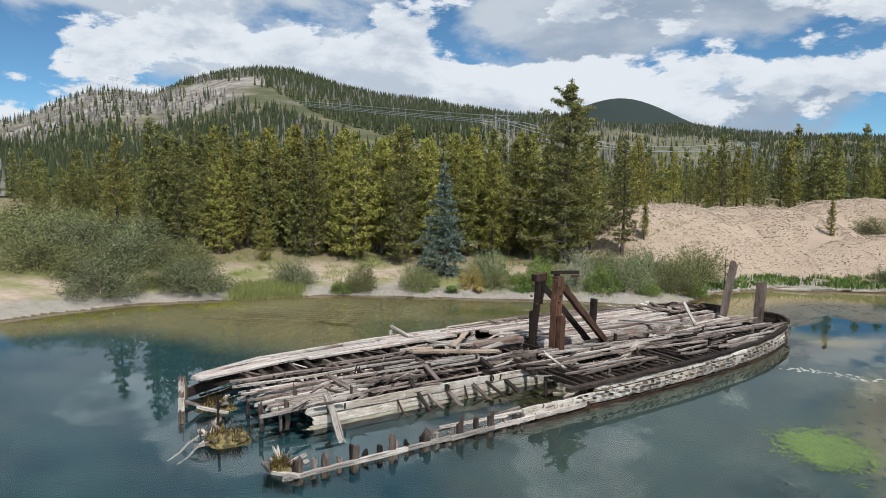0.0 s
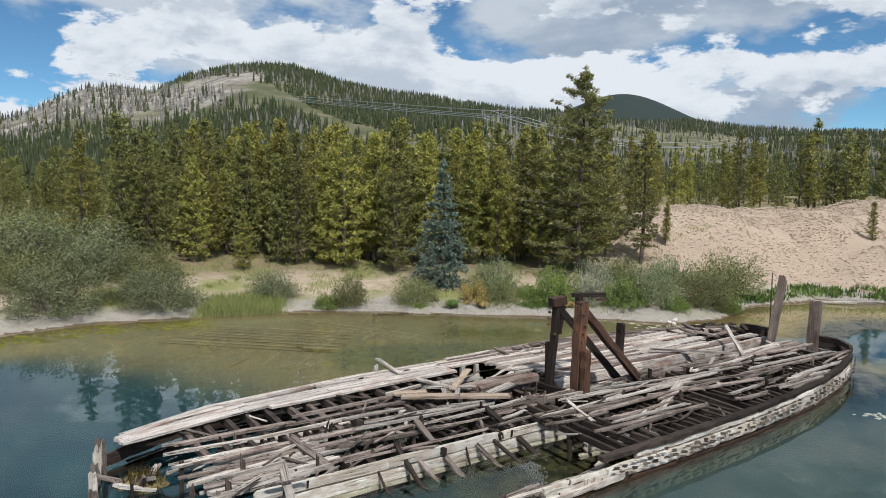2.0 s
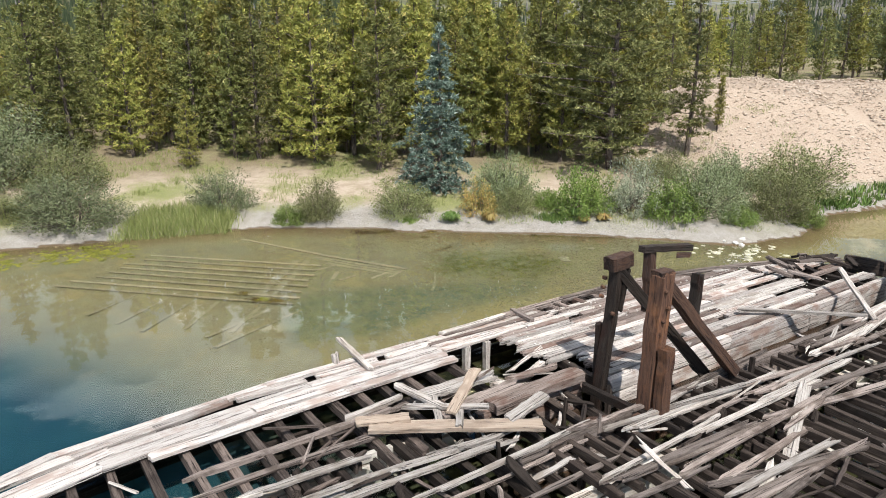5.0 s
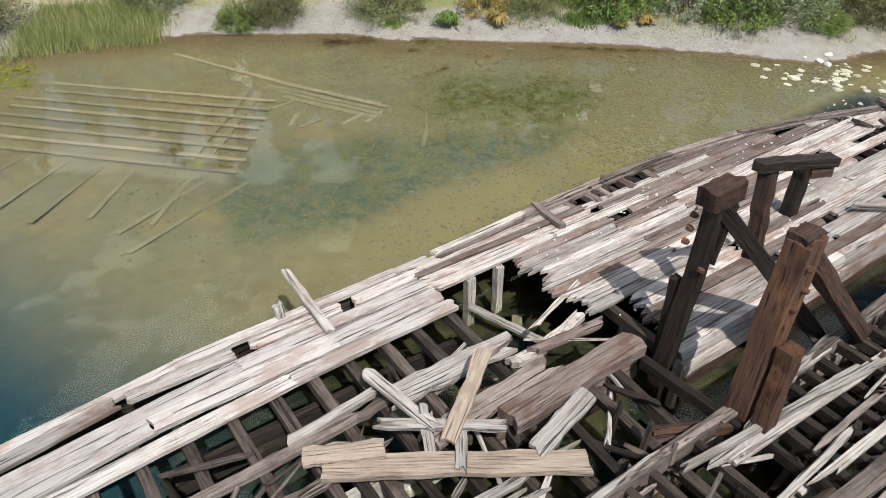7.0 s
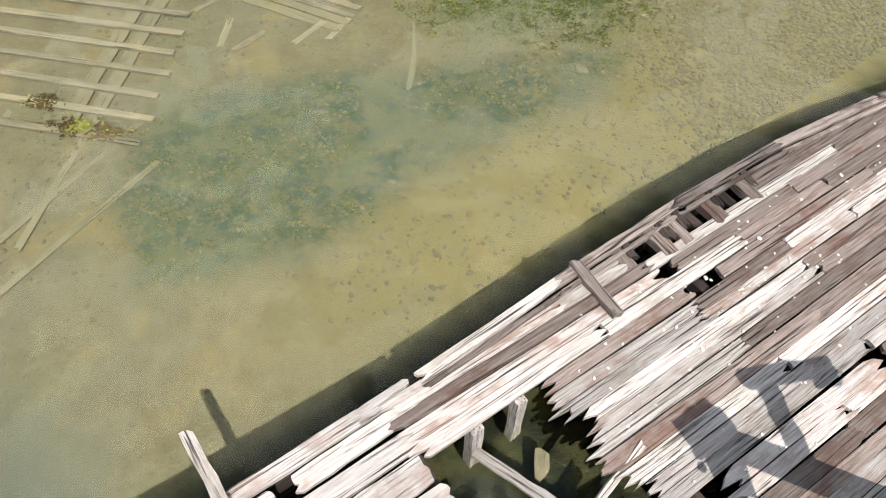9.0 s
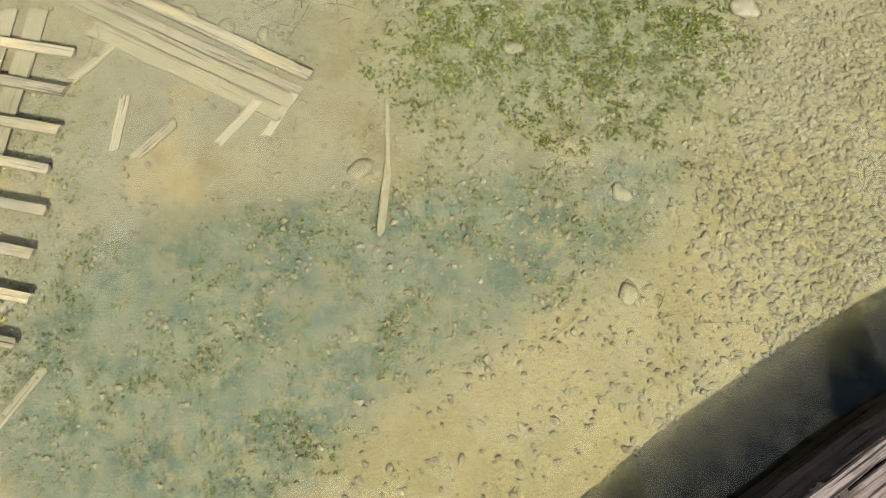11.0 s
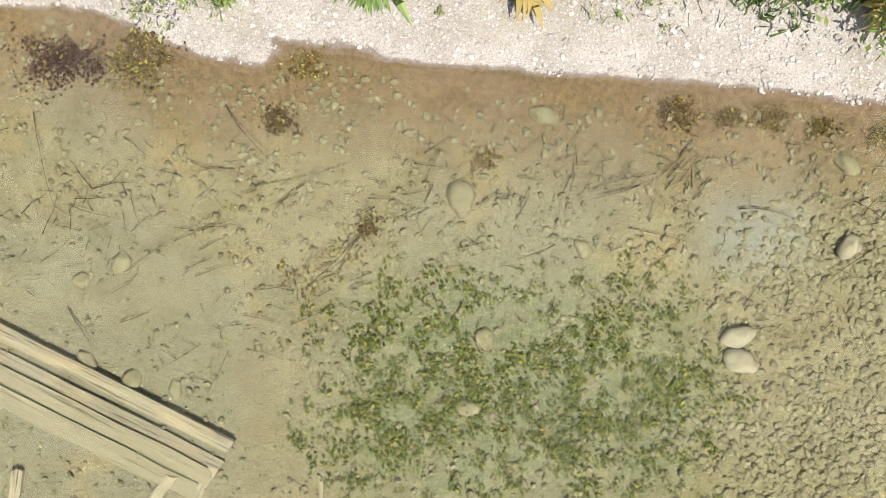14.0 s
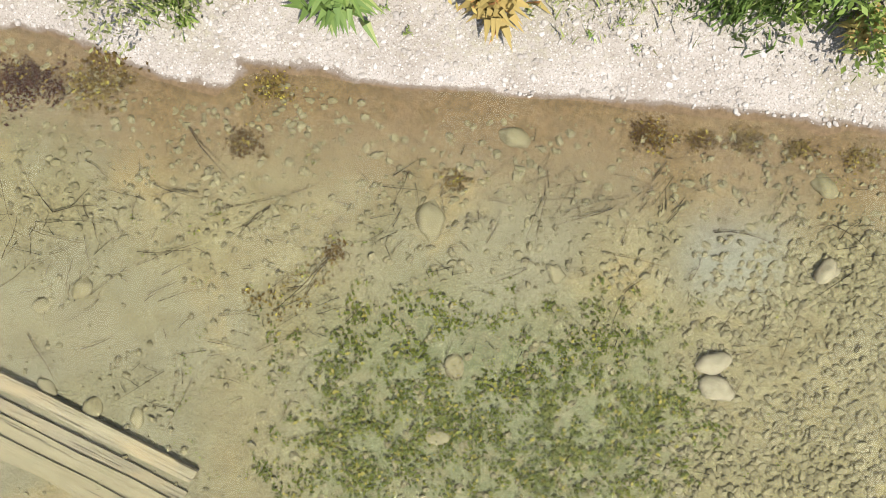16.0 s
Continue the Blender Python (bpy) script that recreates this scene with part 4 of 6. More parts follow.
# hull sides, strake by strake; the far side's shade is put into its dark colour
for v_of, lo, hi, sign, mats in ((far_edge, -0.4, 26.2, 1, (WOOD_DARK, WOOD_DARK, WOOD_DARK, WOOD_DARK)),
                                 (near_edge, 7.6, 26.2, -1, (WOOD_DARK, WOOD_RUST, WOOD_WHITE, WOOD_WHITE))):
    for k, (z0, h) in enumerate(((-0.62, 0.36), (-0.24, 0.29), (0.06, 0.39), (0.46, 0.19))):
        u = lo + (k % 2) * 0.6
        while u < hi - 0.3:
            step = min(wrng.uniform(1.6, 2.6), hi - u)
            if not (sign < 0 and k >= 2 and u < 10.5 and wrng.random() < 0.5):
                zz = z0 + h / 2
                timber("strake", mats[k], (u, v_of(u) - 0.06 * sign, zz), (u + step, v_of(u + step) - 0.06 * sign, zz), h - 0.025, 0.10, roll=math.pi / 2, rag=0.03)
            u += step
# whitened band with columns of dark patches along the near side, fewer lower down
u = 9.6
while u < 25.6:
    for dz, w in ((0.56, 0.10), (0.44, 0.11), (0.32, 0.10), (0.2, 0.06)):
        s = u + wrng.uniform(-0.06, 0.06) + (0.07 if dz == 0.44 else 0.0)
        if wrng.random() < (0.6 if dz > 0.5 else 0.95 if dz > 0.25 else 0.4):
            timber("patch", WOOD_GREY if wrng.random() < 0.35 else WOOD_BEAM, (s, near_edge(s) - 0.123, dz + 0.02), (s + wrng.uniform(0.15, 0.26), near_edge(s + 0.2) - 0.123, dz - 0.015), w * wrng.uniform(0.6, 1.1), 0.012, roll=math.pi / 2, rag=0.06, n=2)
    u += wrng.uniform(0.34, 0.46)
# gunwale timbers
u = 9.5
while u < 26:
    step = min(2.2, 26.2 - u)
    timber("gunwale", WOOD_DARK, (u, near_edge(u) + 0.1, 0.68), (u + step, near_edge(u + step) + 0.1, 0.70), 0.26, 0.12, rag=0.04)
    u += step

# low broken near side, at the water's edge
u = 0.0
while u < 9.6:
    step = wrng.uniform(1.1, 1.9)
    timber("rail", WOOD_PALE, (u, 0.05 + wrng.uniform(-0.05, 0.05), 0.03 + 0.012 * u), (u + step, 0.08, 0.05 + 0.012 * u), 0.11, 0.13, rag=0.2)
    if u > 4.2:
        timber("rail", WOOD_PALE, (u + 0.2, 0.4 + wrng.uniform(-0.06, 0.1), 0.22 + wrng.uniform(0, 0.1)), (u + step + 0.5, 0.36, 0.25), wrng.uniform(0.1, 0.18), 0.08, rag=0.3, roll=wrng.uniform(-0.4, 0.4))
        timber("rail", WOOD_GREY, (u, 0.62 + wrng.uniform(-0.1, 0.1), 0.12), (u + step * 0.8, 0.55, 0.2 + wrng.uniform(0, 0.2)), 0.12, 0.07, rag=0.25, roll=wrng.uniform(-0.4, 0.4))
    u += step
u = 0.25
while u < 10.5:
    hgt = wrng.uniform(0.18, 0.45)
    timber("rib", WOOD_DARK if wrng.random() < 0.5 else WOOD_GREY, (u, 0.22, -0.5), (u + wrng.uniform(-0.06, 0.06), 0.16, hgt), 0.13, 0.12, rag=0.08, n=3)
    u += wrng.uniform(0.3, 0.55)

for u, h in ((0.35, 0.42), (1.05, 0.34), (1.9, 0.46), (3.0, 0.5), (4.1, 0.42), (5.2, 0.5), (6.3, 0.46)):
    timber("rib", WOOD_BEAM, (u, 0.12, -0.5), (u + 0.02, 0.1, h), 0.2, 0.1, rag=0.16, n=3)
for k in range(7):
    v = 3.55 + 0.34 * k
    timber("torn_plank", WOOD_PALE, (1.0 + 0.25 * (k % 3), v, 0.5 + 0.03 * (k % 2)), (3.6 + 0.5 * (k % 2), v + wrng.uniform(-0.1, 0.12), 0.62), 0.24, 0.09, rag=0.4, n=8, m=5, worn=1.6)

# inner bulkheads: whitened walls seen through the open deck
for v, u0, u1, z1, mat in ((3.3, 1.7, 12.4, 0.56, WOOD_WHITE), (3.35, 12.6, 20.5, 0.42, WOOD_WHITE), (6.45, 2.2, 9.6, 0.5, WOOD_WHITE), (8.2, 6, 11, 0.25, WOOD_DARK), (1.9, 10.5, 22, 0.3, WOOD_WHITE)):
    zs = (-0.35, 0.0, 0.3, z1) if z1 > 0.4 else (-0.35, 0.0, z1)
    for z0, zz in zip(zs, zs[1:]):
        u = u0 + wrng.uniform(0, 0.5)
        while u < u1 - 0.3:
            step = min(wrng.uniform(2.2, 4.0), u1 - u)
            timber("bulkhead_plank", mat, (u, v, (z0 + zz) / 2), (u + step, v + wrng.uniform(-0.03, 0.03), (z0 + zz) / 2), zz - z0 - 0.02, 0.12, roll=math.pi / 2, rag=0.1)
            u += step
# walls of the digging well
for v, u0, u1, mat in ((6.15, 9.9, 12.7, WOOD_BROWN), (5.72, 13.1, 25.2, WOOD_DECK), (4.55, 9.6, 25.2, WOOD_GREY)):
    for z0, zz in ((-0.4, 0.0), (0.0, 0.38), (0.38, 0.76)):
        u = u0
        while u < u1 - 0.3:
            step = min(wrng.uniform(3, 5), u1 - u)
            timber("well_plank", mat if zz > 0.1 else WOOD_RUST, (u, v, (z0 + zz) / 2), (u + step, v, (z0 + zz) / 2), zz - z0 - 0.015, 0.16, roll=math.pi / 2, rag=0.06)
            u += step

# far deck strip over the left half
for v0, w, mat in ((0.10, 0.20, WOOD_STRIP), (0.34, 0.24, WOOD_DECK), (0.64, 0.27, WOOD_STRIP), (0.98, 0.36, WOOD_STRIP), (1.32, 0.26, WOOD_STRIP)):
    u = -0.2 + wrng.uniform(0, 0.4)
    end = 11.2 if v0 < 0.9 else 10.9
    while u < end - 0.4:
        step = min(wrng.uniform(2.6, 4.4), end - u)
        if v0 == 0.34:
            step = min(step, 1.5)
        if not (v0 > 1.1 and u < 2):
            squeeze = lambda s: 1.0 if s > 3 else 0.62 + 0.127 * max(s, 0)
            timber("deck_plank", mat, (u, far_edge(u) - v0 * squeeze(u), 0.74 + wrng.uniform(-0.015, 0.02)), (u + step, far_edge(u + step) - v0 * squeeze(u + step), 0.74 + wrng.uniform(-0.015, 0.02)),
                   w * 0.98, 0.075, rag=0.05, n=8, m=5, worn=0.5)
        u += step + (wrng.uniform(0.14, 0.4) if v0 == 0.34 and u > 4 else -0.02)
timber("hull_post", WOOD_GREY, (-0.45, 7.65, -0.5), (-0.5, 7.6, 0.86), 0.24, 0.22, rag=0.06)
# bared cross beams
u = 1.6
while u < 10.9:
    tilt = wrng.uniform(-0.05, 0.05)
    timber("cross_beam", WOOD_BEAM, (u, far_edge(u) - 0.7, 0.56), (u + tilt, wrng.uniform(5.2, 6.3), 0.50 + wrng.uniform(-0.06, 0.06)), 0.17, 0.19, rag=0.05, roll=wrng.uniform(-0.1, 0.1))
    u += 0.62 + wrng.uniform(-0.05, 0.05)
u = 2.0
while u < 12.4:
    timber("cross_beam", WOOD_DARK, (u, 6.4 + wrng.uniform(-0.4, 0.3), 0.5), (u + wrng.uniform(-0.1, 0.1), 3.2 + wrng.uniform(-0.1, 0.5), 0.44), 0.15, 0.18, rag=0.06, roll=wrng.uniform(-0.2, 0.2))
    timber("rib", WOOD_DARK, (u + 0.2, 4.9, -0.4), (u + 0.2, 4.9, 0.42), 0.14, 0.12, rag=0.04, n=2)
    u += 0.6 + wrng.uniform(-0.08, 0.08)
# long ragged stringers over them
for v, u0, u1, z in ((7.35, 4.8, 9.9, 0.66), (6.6, 1.2, 8.4, 0.66), (6.15, 1.0, 7.2, 0.68), (5.6, 0.9, 7.4, 0.62), (5.15, 1.4, 9.6, 0.68), (4.75, 1.0, 6.6, 0.66), (4.3, 1.6, 10.6, 0.66),
                     (3.9, 1.3, 5.6, 0.6), (3.55, 4.6, 10.9, 0.6), (5.4, 6.0, 10.4, 0.72), (4.55, 7.5, 12.2, 0.8)):
    u = u0
    while u < u1 - 0.5:
        step = min(wrng.uniform(2.0, 4.2), u1 - u)
        k = 0.09 if u < 3 else 0.06
        timber("stringer", WOOD_PALE if wrng.random() < 0.25 else WOOD_GREY, (u, v + wrng.uniform(-k, k) * 2, z + wrng.uniform(-0.04, 0.05)), (u + step + 0.15, v + wrng.uniform(-k, k) * 2, z + wrng.uniform(-0.04, 0.05)),
               wrng.uniform(0.09, 0.2), wrng.uniform(0.05, 0.09), rag=0.4, n=9, roll=wrng.uniform(-0.35, 0.35), bow=wrng.uniform(-0.07, 0.05), worn=2.2)
        u += step
# near deck: close joists, props and scattered planks
u = 10.3
while u < 24.6:
    for va, vb in ((4.5, 2.6 + wrng.uniform(-0.2, 0.2)), (2.5, near_edge(u) + 0.1)):
        if wrng.random() < 0.93:
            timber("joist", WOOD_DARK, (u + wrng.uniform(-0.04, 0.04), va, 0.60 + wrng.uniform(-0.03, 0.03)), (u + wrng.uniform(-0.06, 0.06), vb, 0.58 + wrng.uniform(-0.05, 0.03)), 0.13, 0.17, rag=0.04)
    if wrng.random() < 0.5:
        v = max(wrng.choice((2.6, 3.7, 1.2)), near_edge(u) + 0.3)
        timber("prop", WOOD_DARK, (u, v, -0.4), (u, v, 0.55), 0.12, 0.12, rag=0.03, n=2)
    u += wrng.uniform(0.34, 0.46)
for i in range(60):
    u = wrng.uniform(9.5, 22.8)
    v = wrng.uniform(near_edge(u) + 0.3, 4.6)
    ln = wrng.uniform(1.4, 5.0)
    turn = wrng.gauss(0, 0.09)
    ue = min(u + ln, 25.4)
    ve = max(near_edge(ue) + 0.2, min(4.7, v + ln * turn))
    z = 0.71 + wrng.uniform(0, 0.09)
    timber("deck_plank", WOOD_PALE if i % 3 == 0 else WOOD_GREY, (u, v, z), (ue, ve, z + wrng.uniform(-0.05, 0.05)), wrng.uniform(0.09, 0.2), 0.055, n=9, rag=0.3, roll=wrng.uniform(-0.12, 0.12), bow=wrng.uniform(-0.05, 0.03))
# full deck beyond the hole
v = 5.8
while v < 9.9:
    w = wrng.uniform(0.16, 0.24)
    start = 12.45 + wrng.uniform(-0.15, 0.25) if v > 6.9 else 13.15 + wrng.uniform(0, 0.45)
    if v > 8.8:
        start = 10.9
    u = start
    while u < 25.0:
        step = wrng.uniform(1.6, 4.2)
        end = u + step
        while end > u + 0.5 and (far_edge(end) < v + w or end > 25.2):
            end -= 0.25
        if end <= u + 0.5 or far_edge(u) < v + w * 0.8:
            break
        outer = 9.36 < v + w / 2 < 9.7
        if outer and u < 14.3 < end:
            end = 14.3
        open_edge = outer and 14.25 < u < 16.6
        if open_edge:
            end = 16.65
        if not open_edge and not (u > 20.5 and wrng.random() < 0.5):
            timber("deck_plank", (WOOD_BROWN if wrng.random() < (0.95 if v > 8.6 and u > 13.5 else 0.35) else WOOD_DECK) if wrng.random() < 0.8 else WOOD_PALE, (u, v + w / 2, 0.76 + wrng.uniform(-0.02, 0.02)), (end, v + w / 2 + wrng.uniform(-0.02, 0.02), 0.76 + wrng.uniform(-0.02, 0.02)),
                   w * 0.965, 0.07, rag=0.05 if u > start + 0.1 else 0.16, n=6, m=5 if u < 15 else 3, worn=0.3)
        u = end + (0.012 if wrng.random() < 0.82 else wrng.uniform(0.08, 0.45))
    v += w
u = 13.0
while u < 25.5:
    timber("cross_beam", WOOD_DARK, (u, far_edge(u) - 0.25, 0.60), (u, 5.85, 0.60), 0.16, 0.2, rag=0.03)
    u += 0.66
for u, w in ((14.36, 0.2), (14.95, 0.22), (15.27, 0.16), (15.9, 0.24), (16.55, 0.2)):
    timber("edge_block", WOOD_BROWN, (u, 9.3, 0.74), (u + 0.05, 9.86, 0.73), w, 0.14, rag=0.03, n=3)
    timber("edge_block", WOOD_DARK, (u + 0.14, 9.5, 0.76), (u + 0.17, 9.8, 0.80), 0.12, 0.1, rag=0.05, n=3)
u = 11.4
while u < 25.2:
    timber("gunwale", WOOD_GREY, (u, far_edge(u) - 0.26, 0.80), (u + 2.0, far_edge(u + 2.0) - 0.26, 0.80), 0.07, 0.07, rag=0.12)
    timber("gunwale", WOOD_PALE if u < 13 else WOOD_GREY, (u, far_edge(u) - 0.12, 0.82), (u + 2.0, far_edge(u + 2.0) - 0.12, 0.82), 0.15, 0.07, rag=0.12)
    u += 2.05
timber("hull_post", WOOD_PALE, (11.56, 8.88, -0.5), (11.56, 8.88, 0.7), 0.17, 0.15, rag=0.03)
timber("hull_post", WOOD_PALE, (12.16, 8.86, -0.5), (12.16, 8.86, 0.7), 0.15, 0.14, rag=0.03)

# bow: end timbers and dark cross pieces
for (ua, va), (ub, vb) in (((25.9, 2.5), (26.6, 3.4)), ((26.6, 3.4), (26.5, 4.5)), ((26.3, 6.1), (26.0, 7.4))):
    for z in (-0.1, 0.22, 0.54, 0.8):
        timber("bow_plank", WOOD_DARK if z > 0.5 else WOOD_GREY, (ua, va, z), (ub, vb, z), 0.28, 0.14, roll=math.pi / 2, rag=0.04)
for i in range(16):
    u = 21.5 + wrng.uniform(0, 4.2)
    v = wrng.uniform(6.4, 8.4)
    timber("broken_plank", WOOD_DARK if i % 3 else WOOD_GREY, (u, v, 0.78 + wrng.uniform(-0.05, 0.15)), (u + wrng.uniform(-0.3, 0.9), min(far_edge(u) - 0.1, v + wrng.uniform(0.3, 1.4)), 0.82 + wrng.uniform(-0.05, 0.25)), 0.2, 0.08, rag=0.15)

# gallows frame over the well
gallows = (
    ("post", (12.76, 5.80, -0.6), (13.16, 5.76, 3.2), 0.24, 0.30), ("post_cap", (12.9, 5.78, 3.36), (13.46, 5.74, 3.42), 0.40, 0.36),
    ("post", (12.98, 6.0, -0.5), (12.96, 5.98, 1.98), 0.16, 0.14), ("cheek", (13.2, 5.7, 2.3), (13.34, 5.68, 3.2), 0.16, 0.18),
    ("post", (12.8, 4.46, -0.5), (13.0, 4.5, 3.5), 0.40, 0.42), ("post_cap", (12.86, 4.5, 3.5), (13.2, 4.52, 3.5), 0.36, 0.14),
    ("post", (12.82, 4.12, 0.35), (12.92, 4.16, 2.06), 0.34, 0.28), ("cheek", (13.2, 4.62, 2.5), (13.26, 4.62, 3.44), 0.22, 0.2),
    ("brace", (13.2, 5.74, 3.2), (15.2, 4.85, 0.66), 0.34, 0.27), ("brace", (13.1, 4.56, 3.35), (15.6, 4.42, 0.78), 0.34, 0.27),
    ("post", (13.9, 5.5, 2.2), (14.15, 5.78, 3.44), 0.24, 0.26), ("cap_beam", (13.92, 5.82, 3.52), (14.92, 5.35, 3.52), 0.24, 0.17), ("cap_beam", (14.62, 5.42, 3.36), (14.9, 5.28, 3.36), 0.14, 0.12),
    ("post", (17.55, 7.0, 0.6), (17.65, 7.0, 1.9), 0.32, 0.3), ("sill", (11.75, 5.0, 0.45), (12.65, 4.4, 0.6), 0.2, 0.2), ("sill", (12.55, 5.95, 0.62), (12.66, 4.3, 0.64), 0.18, 0.22))
for name, a, b, w, t in gallows:
    timber(name, WOOD_ORANGE if a[1] < 4.6 and name == "post" else WOOD_TAR if a[1] > 5.6 and name != "post_cap" else WOOD_RUST, a, b, w * 0.82, t * 0.82, rag=0.05, n=7, m=3, label="rust-brown stained upright timber" if name == "post" else "")
# rusty bolts through the gallows heads
for u, v, z in ((13.02, 5.94, 3.0), (12.99, 5.94, 2.8), (12.96, 5.94, 2.6), (12.92, 4.27, 3.2), (13.0, 4.27, 2.85), (12.9, 4.27, 2.6), (12.98, 5.62, 2.3)):
    bv, bf = tapered([(0, 0, -0.06), (0, 0, 0.0), (0, 0, 0.03)], [0.045, 0.045, 0.03], 8)
    bolt = child(mesh_object("bolt", bv, bf + [tuple(range(16, 24))], WOOD_ORANGE), wreck)
    bolt.matrix_local = Matrix.Translation((u, v, z)) @ Matrix.Rotation(math.pi / 2, 4, "X")
# slanting boards at the bow end
timber("spud_board", WOOD_BROWN, (24.6, 5.15, 0.3), (25.95, 5.5, 3.25), 0.6, 0.2, n=7, m=3, rag=0.04, roll=1.57, worn=0.3, label="tall leaning grey board")
timber("spud_board", WOOD_BEAM, (26.15, 4.2, 0.3), (26.75, 4.45, 2.3), 0.44, 0.26, n=6, m=3, rag=0.04, roll=1.57, worn=0.5, label="short leaning grey board")


# splinters, stubs and broken ends all through the opened hull
for i in range(150):
    if i % 2:
        u, v = wrng.uniform(1.2, 12.4), wrng.uniform(3.1, 7.6)
    else:
        u = wrng.uniform(9.8, 24.5)
        v = wrng.uniform(near_edge(u) + 0.25, 4.5)
    ln, turn = wrng.uniform(0.3, 1.3), wrng.gauss(0, 0.5) if wrng.random() < 0.6 else wrng.uniform(0, 3.1)
    z = wrng.uniform(0.42, 0.74)
    timber("splinter", wrng.choice((WOOD_BEAM, WOOD_GREY, WOOD_DARK, WOOD_PALE)), (u, v, z), (u + ln * math.cos(turn), max(near_edge(u) + 0.1, v + ln * math.sin(turn)), z + wrng.gauss(0.02, 0.12)),
           wrng.uniform(0.04, 0.12), wrng.uniform(0.03, 0.06), rag=0.14, n=4, m=2, roll=wrng.uniform(-0.6, 0.6), worn=2.5)
for i in range(70):
    u = wrng.uniform(0.6, 13.0) if i % 2 else wrng.uniform(10, 24)
    v = wrng.choice((3.7, 3.9, 4.9, 6.4, 5.4, 4.45)) + wrng.uniform(-0.15, 0.15) if i % 2 else wrng.uniform(near_edge(u) + 0.2, 4.4)
    timber("stub", wrng.choice((WOOD_BEAM, WOOD_DARK, WOOD_DARK, WOOD_GREY)), (u, v, -0.2), (u + wrng.gauss(0, 0.08), v + wrng.gauss(0, 0.06), wrng.uniform(0.45, 0.92)), wrng.uniform(0.06, 0.16), wrng.uniform(0.05, 0.11), rag=0.14, n=4, m=2, worn=2.0)


# ---- loose boards on the wreck ----
def loose(a, b, w, t, mat, label, **k):
    ob = timber("loose_plank", mat, a, b, w, t, parent=None, n=8, m=3, **k)
    return tagged(ob, label, "plank", "loose planks on the wreck")


loose((7.75, 6.75, 0.82), (10.5, 4.95, 0.84), 0.36, 0.09, WOOD_FRESH, "long pale brown board lying across the deck", rag=0.03)
loose((7.62, 6.98, 0.86), (8.5, 6.5, 0.90), 0.32, 0.07, WOOD_FRESH, "short pale brown board on the deck beams", rag=0.02)
loose((9.2, 6.1, 0.95), (10.4, 6.95, 1.2), 0.24, 0.06, WOOD_FRESH, "pale board propped up on the heap", rag=0.04)
loose((8.6, 6.9, 0.92), (9.9, 5.9, 0.98), 0.17, 0.06, WOOD_PALE, "bleached plank lying in the heap", rag=0.1)
loose((9.05, 7.25, 0.80), (11.0, 7.2, 0.82), 0.42, 0.08, WOOD_PALE, "wide bleached board beside the open hole", rag=0.15)
loose((9.2, 6.35, 0.84), (11.15, 6.45, 0.88), 0.38, 0.09, WOOD_GREY, "wide grey splintered board on the heap", rag=0.18)
loose((8.95, 7.75, 0.92), (9.15, 6.45, 0.98), 0.2, 0.07, WOOD_PALE, "splintered bleached plank across the boards", rag=0.15)
loose((10.9, 6.9, 0.72), (12.4, 7.1, 0.76), 0.2, 0.12, WOOD_PALE, "bent bleached beam along the hole", rag=0.08, bow=-0.14)
loose((7.6, 7.4, 0.74), (8.9, 7.5, 0.78), 0.16, 0.07, WOOD_PALE, "thin bleached plank on the beams", rag=0.1)
loose((9.1, 5.7, 0.88), (9.75, 6.6, 0.95), 0.16, 0.06, WOOD_PALE, "short bleached plank in the heap", rag=0.08)
loose((8.9, 6.0, 0.72), (9.2, 6.7, 1.02), 0.15, 0.05, WOOD_PALE, "tilted broken plank end in the heap", rag=0.1)
loose((10.1, 6.02, 0.82), (12.55, 6.12, 0.86), 0.42, 0.2, WOOD_BROWN, "heavy red-brown beam along the well", rag=0.06)
loose((11.52, 8.82, 0.14), (12.07, 7.5, 0.04), 0.15, 0.06, WOOD_PALE, "pale board afloat inside the hole", rag=0.04)
loose((8.97, 8.9, 0.825), (8.96, 10.4, 1.0), 0.15, 0.07, WOOD_PALE, "bleached stake sticking out over the water", rag=0.06)
loose((13.79, 9.86, 0.86), (13.73, 9.0, 0.85), 0.15, 0.09, WOOD_GREY, "short grey cross piece on the deck edge", rag=0.03)
loose((18.6, 6.35, 0.95), (21.4, 4.3, 0.82), 0.13, 0.08, WOOD_PALE, "thin bleached pole across the well", rag=0.04)
loose((21.2, 4.1, 0.8), (22.6, 5.9, 1.5), 0.15, 0.08, WOOD_PALE, "leaning bleached plank by the bow", rag=0.05)
loose((11.2, 0.7, 0.35), (16.2, 3.1, 0.85), 0.26, 0.08, WOOD_PALE, "long bleached plank slanting over the joists", rag=0.2)
loose((9.6, 0.5, 0.25), (13.0, 1.8, 0.75), 0.2, 0.08, WOOD_PALE, "bleached plank sloping towards the water", rag=0.2)
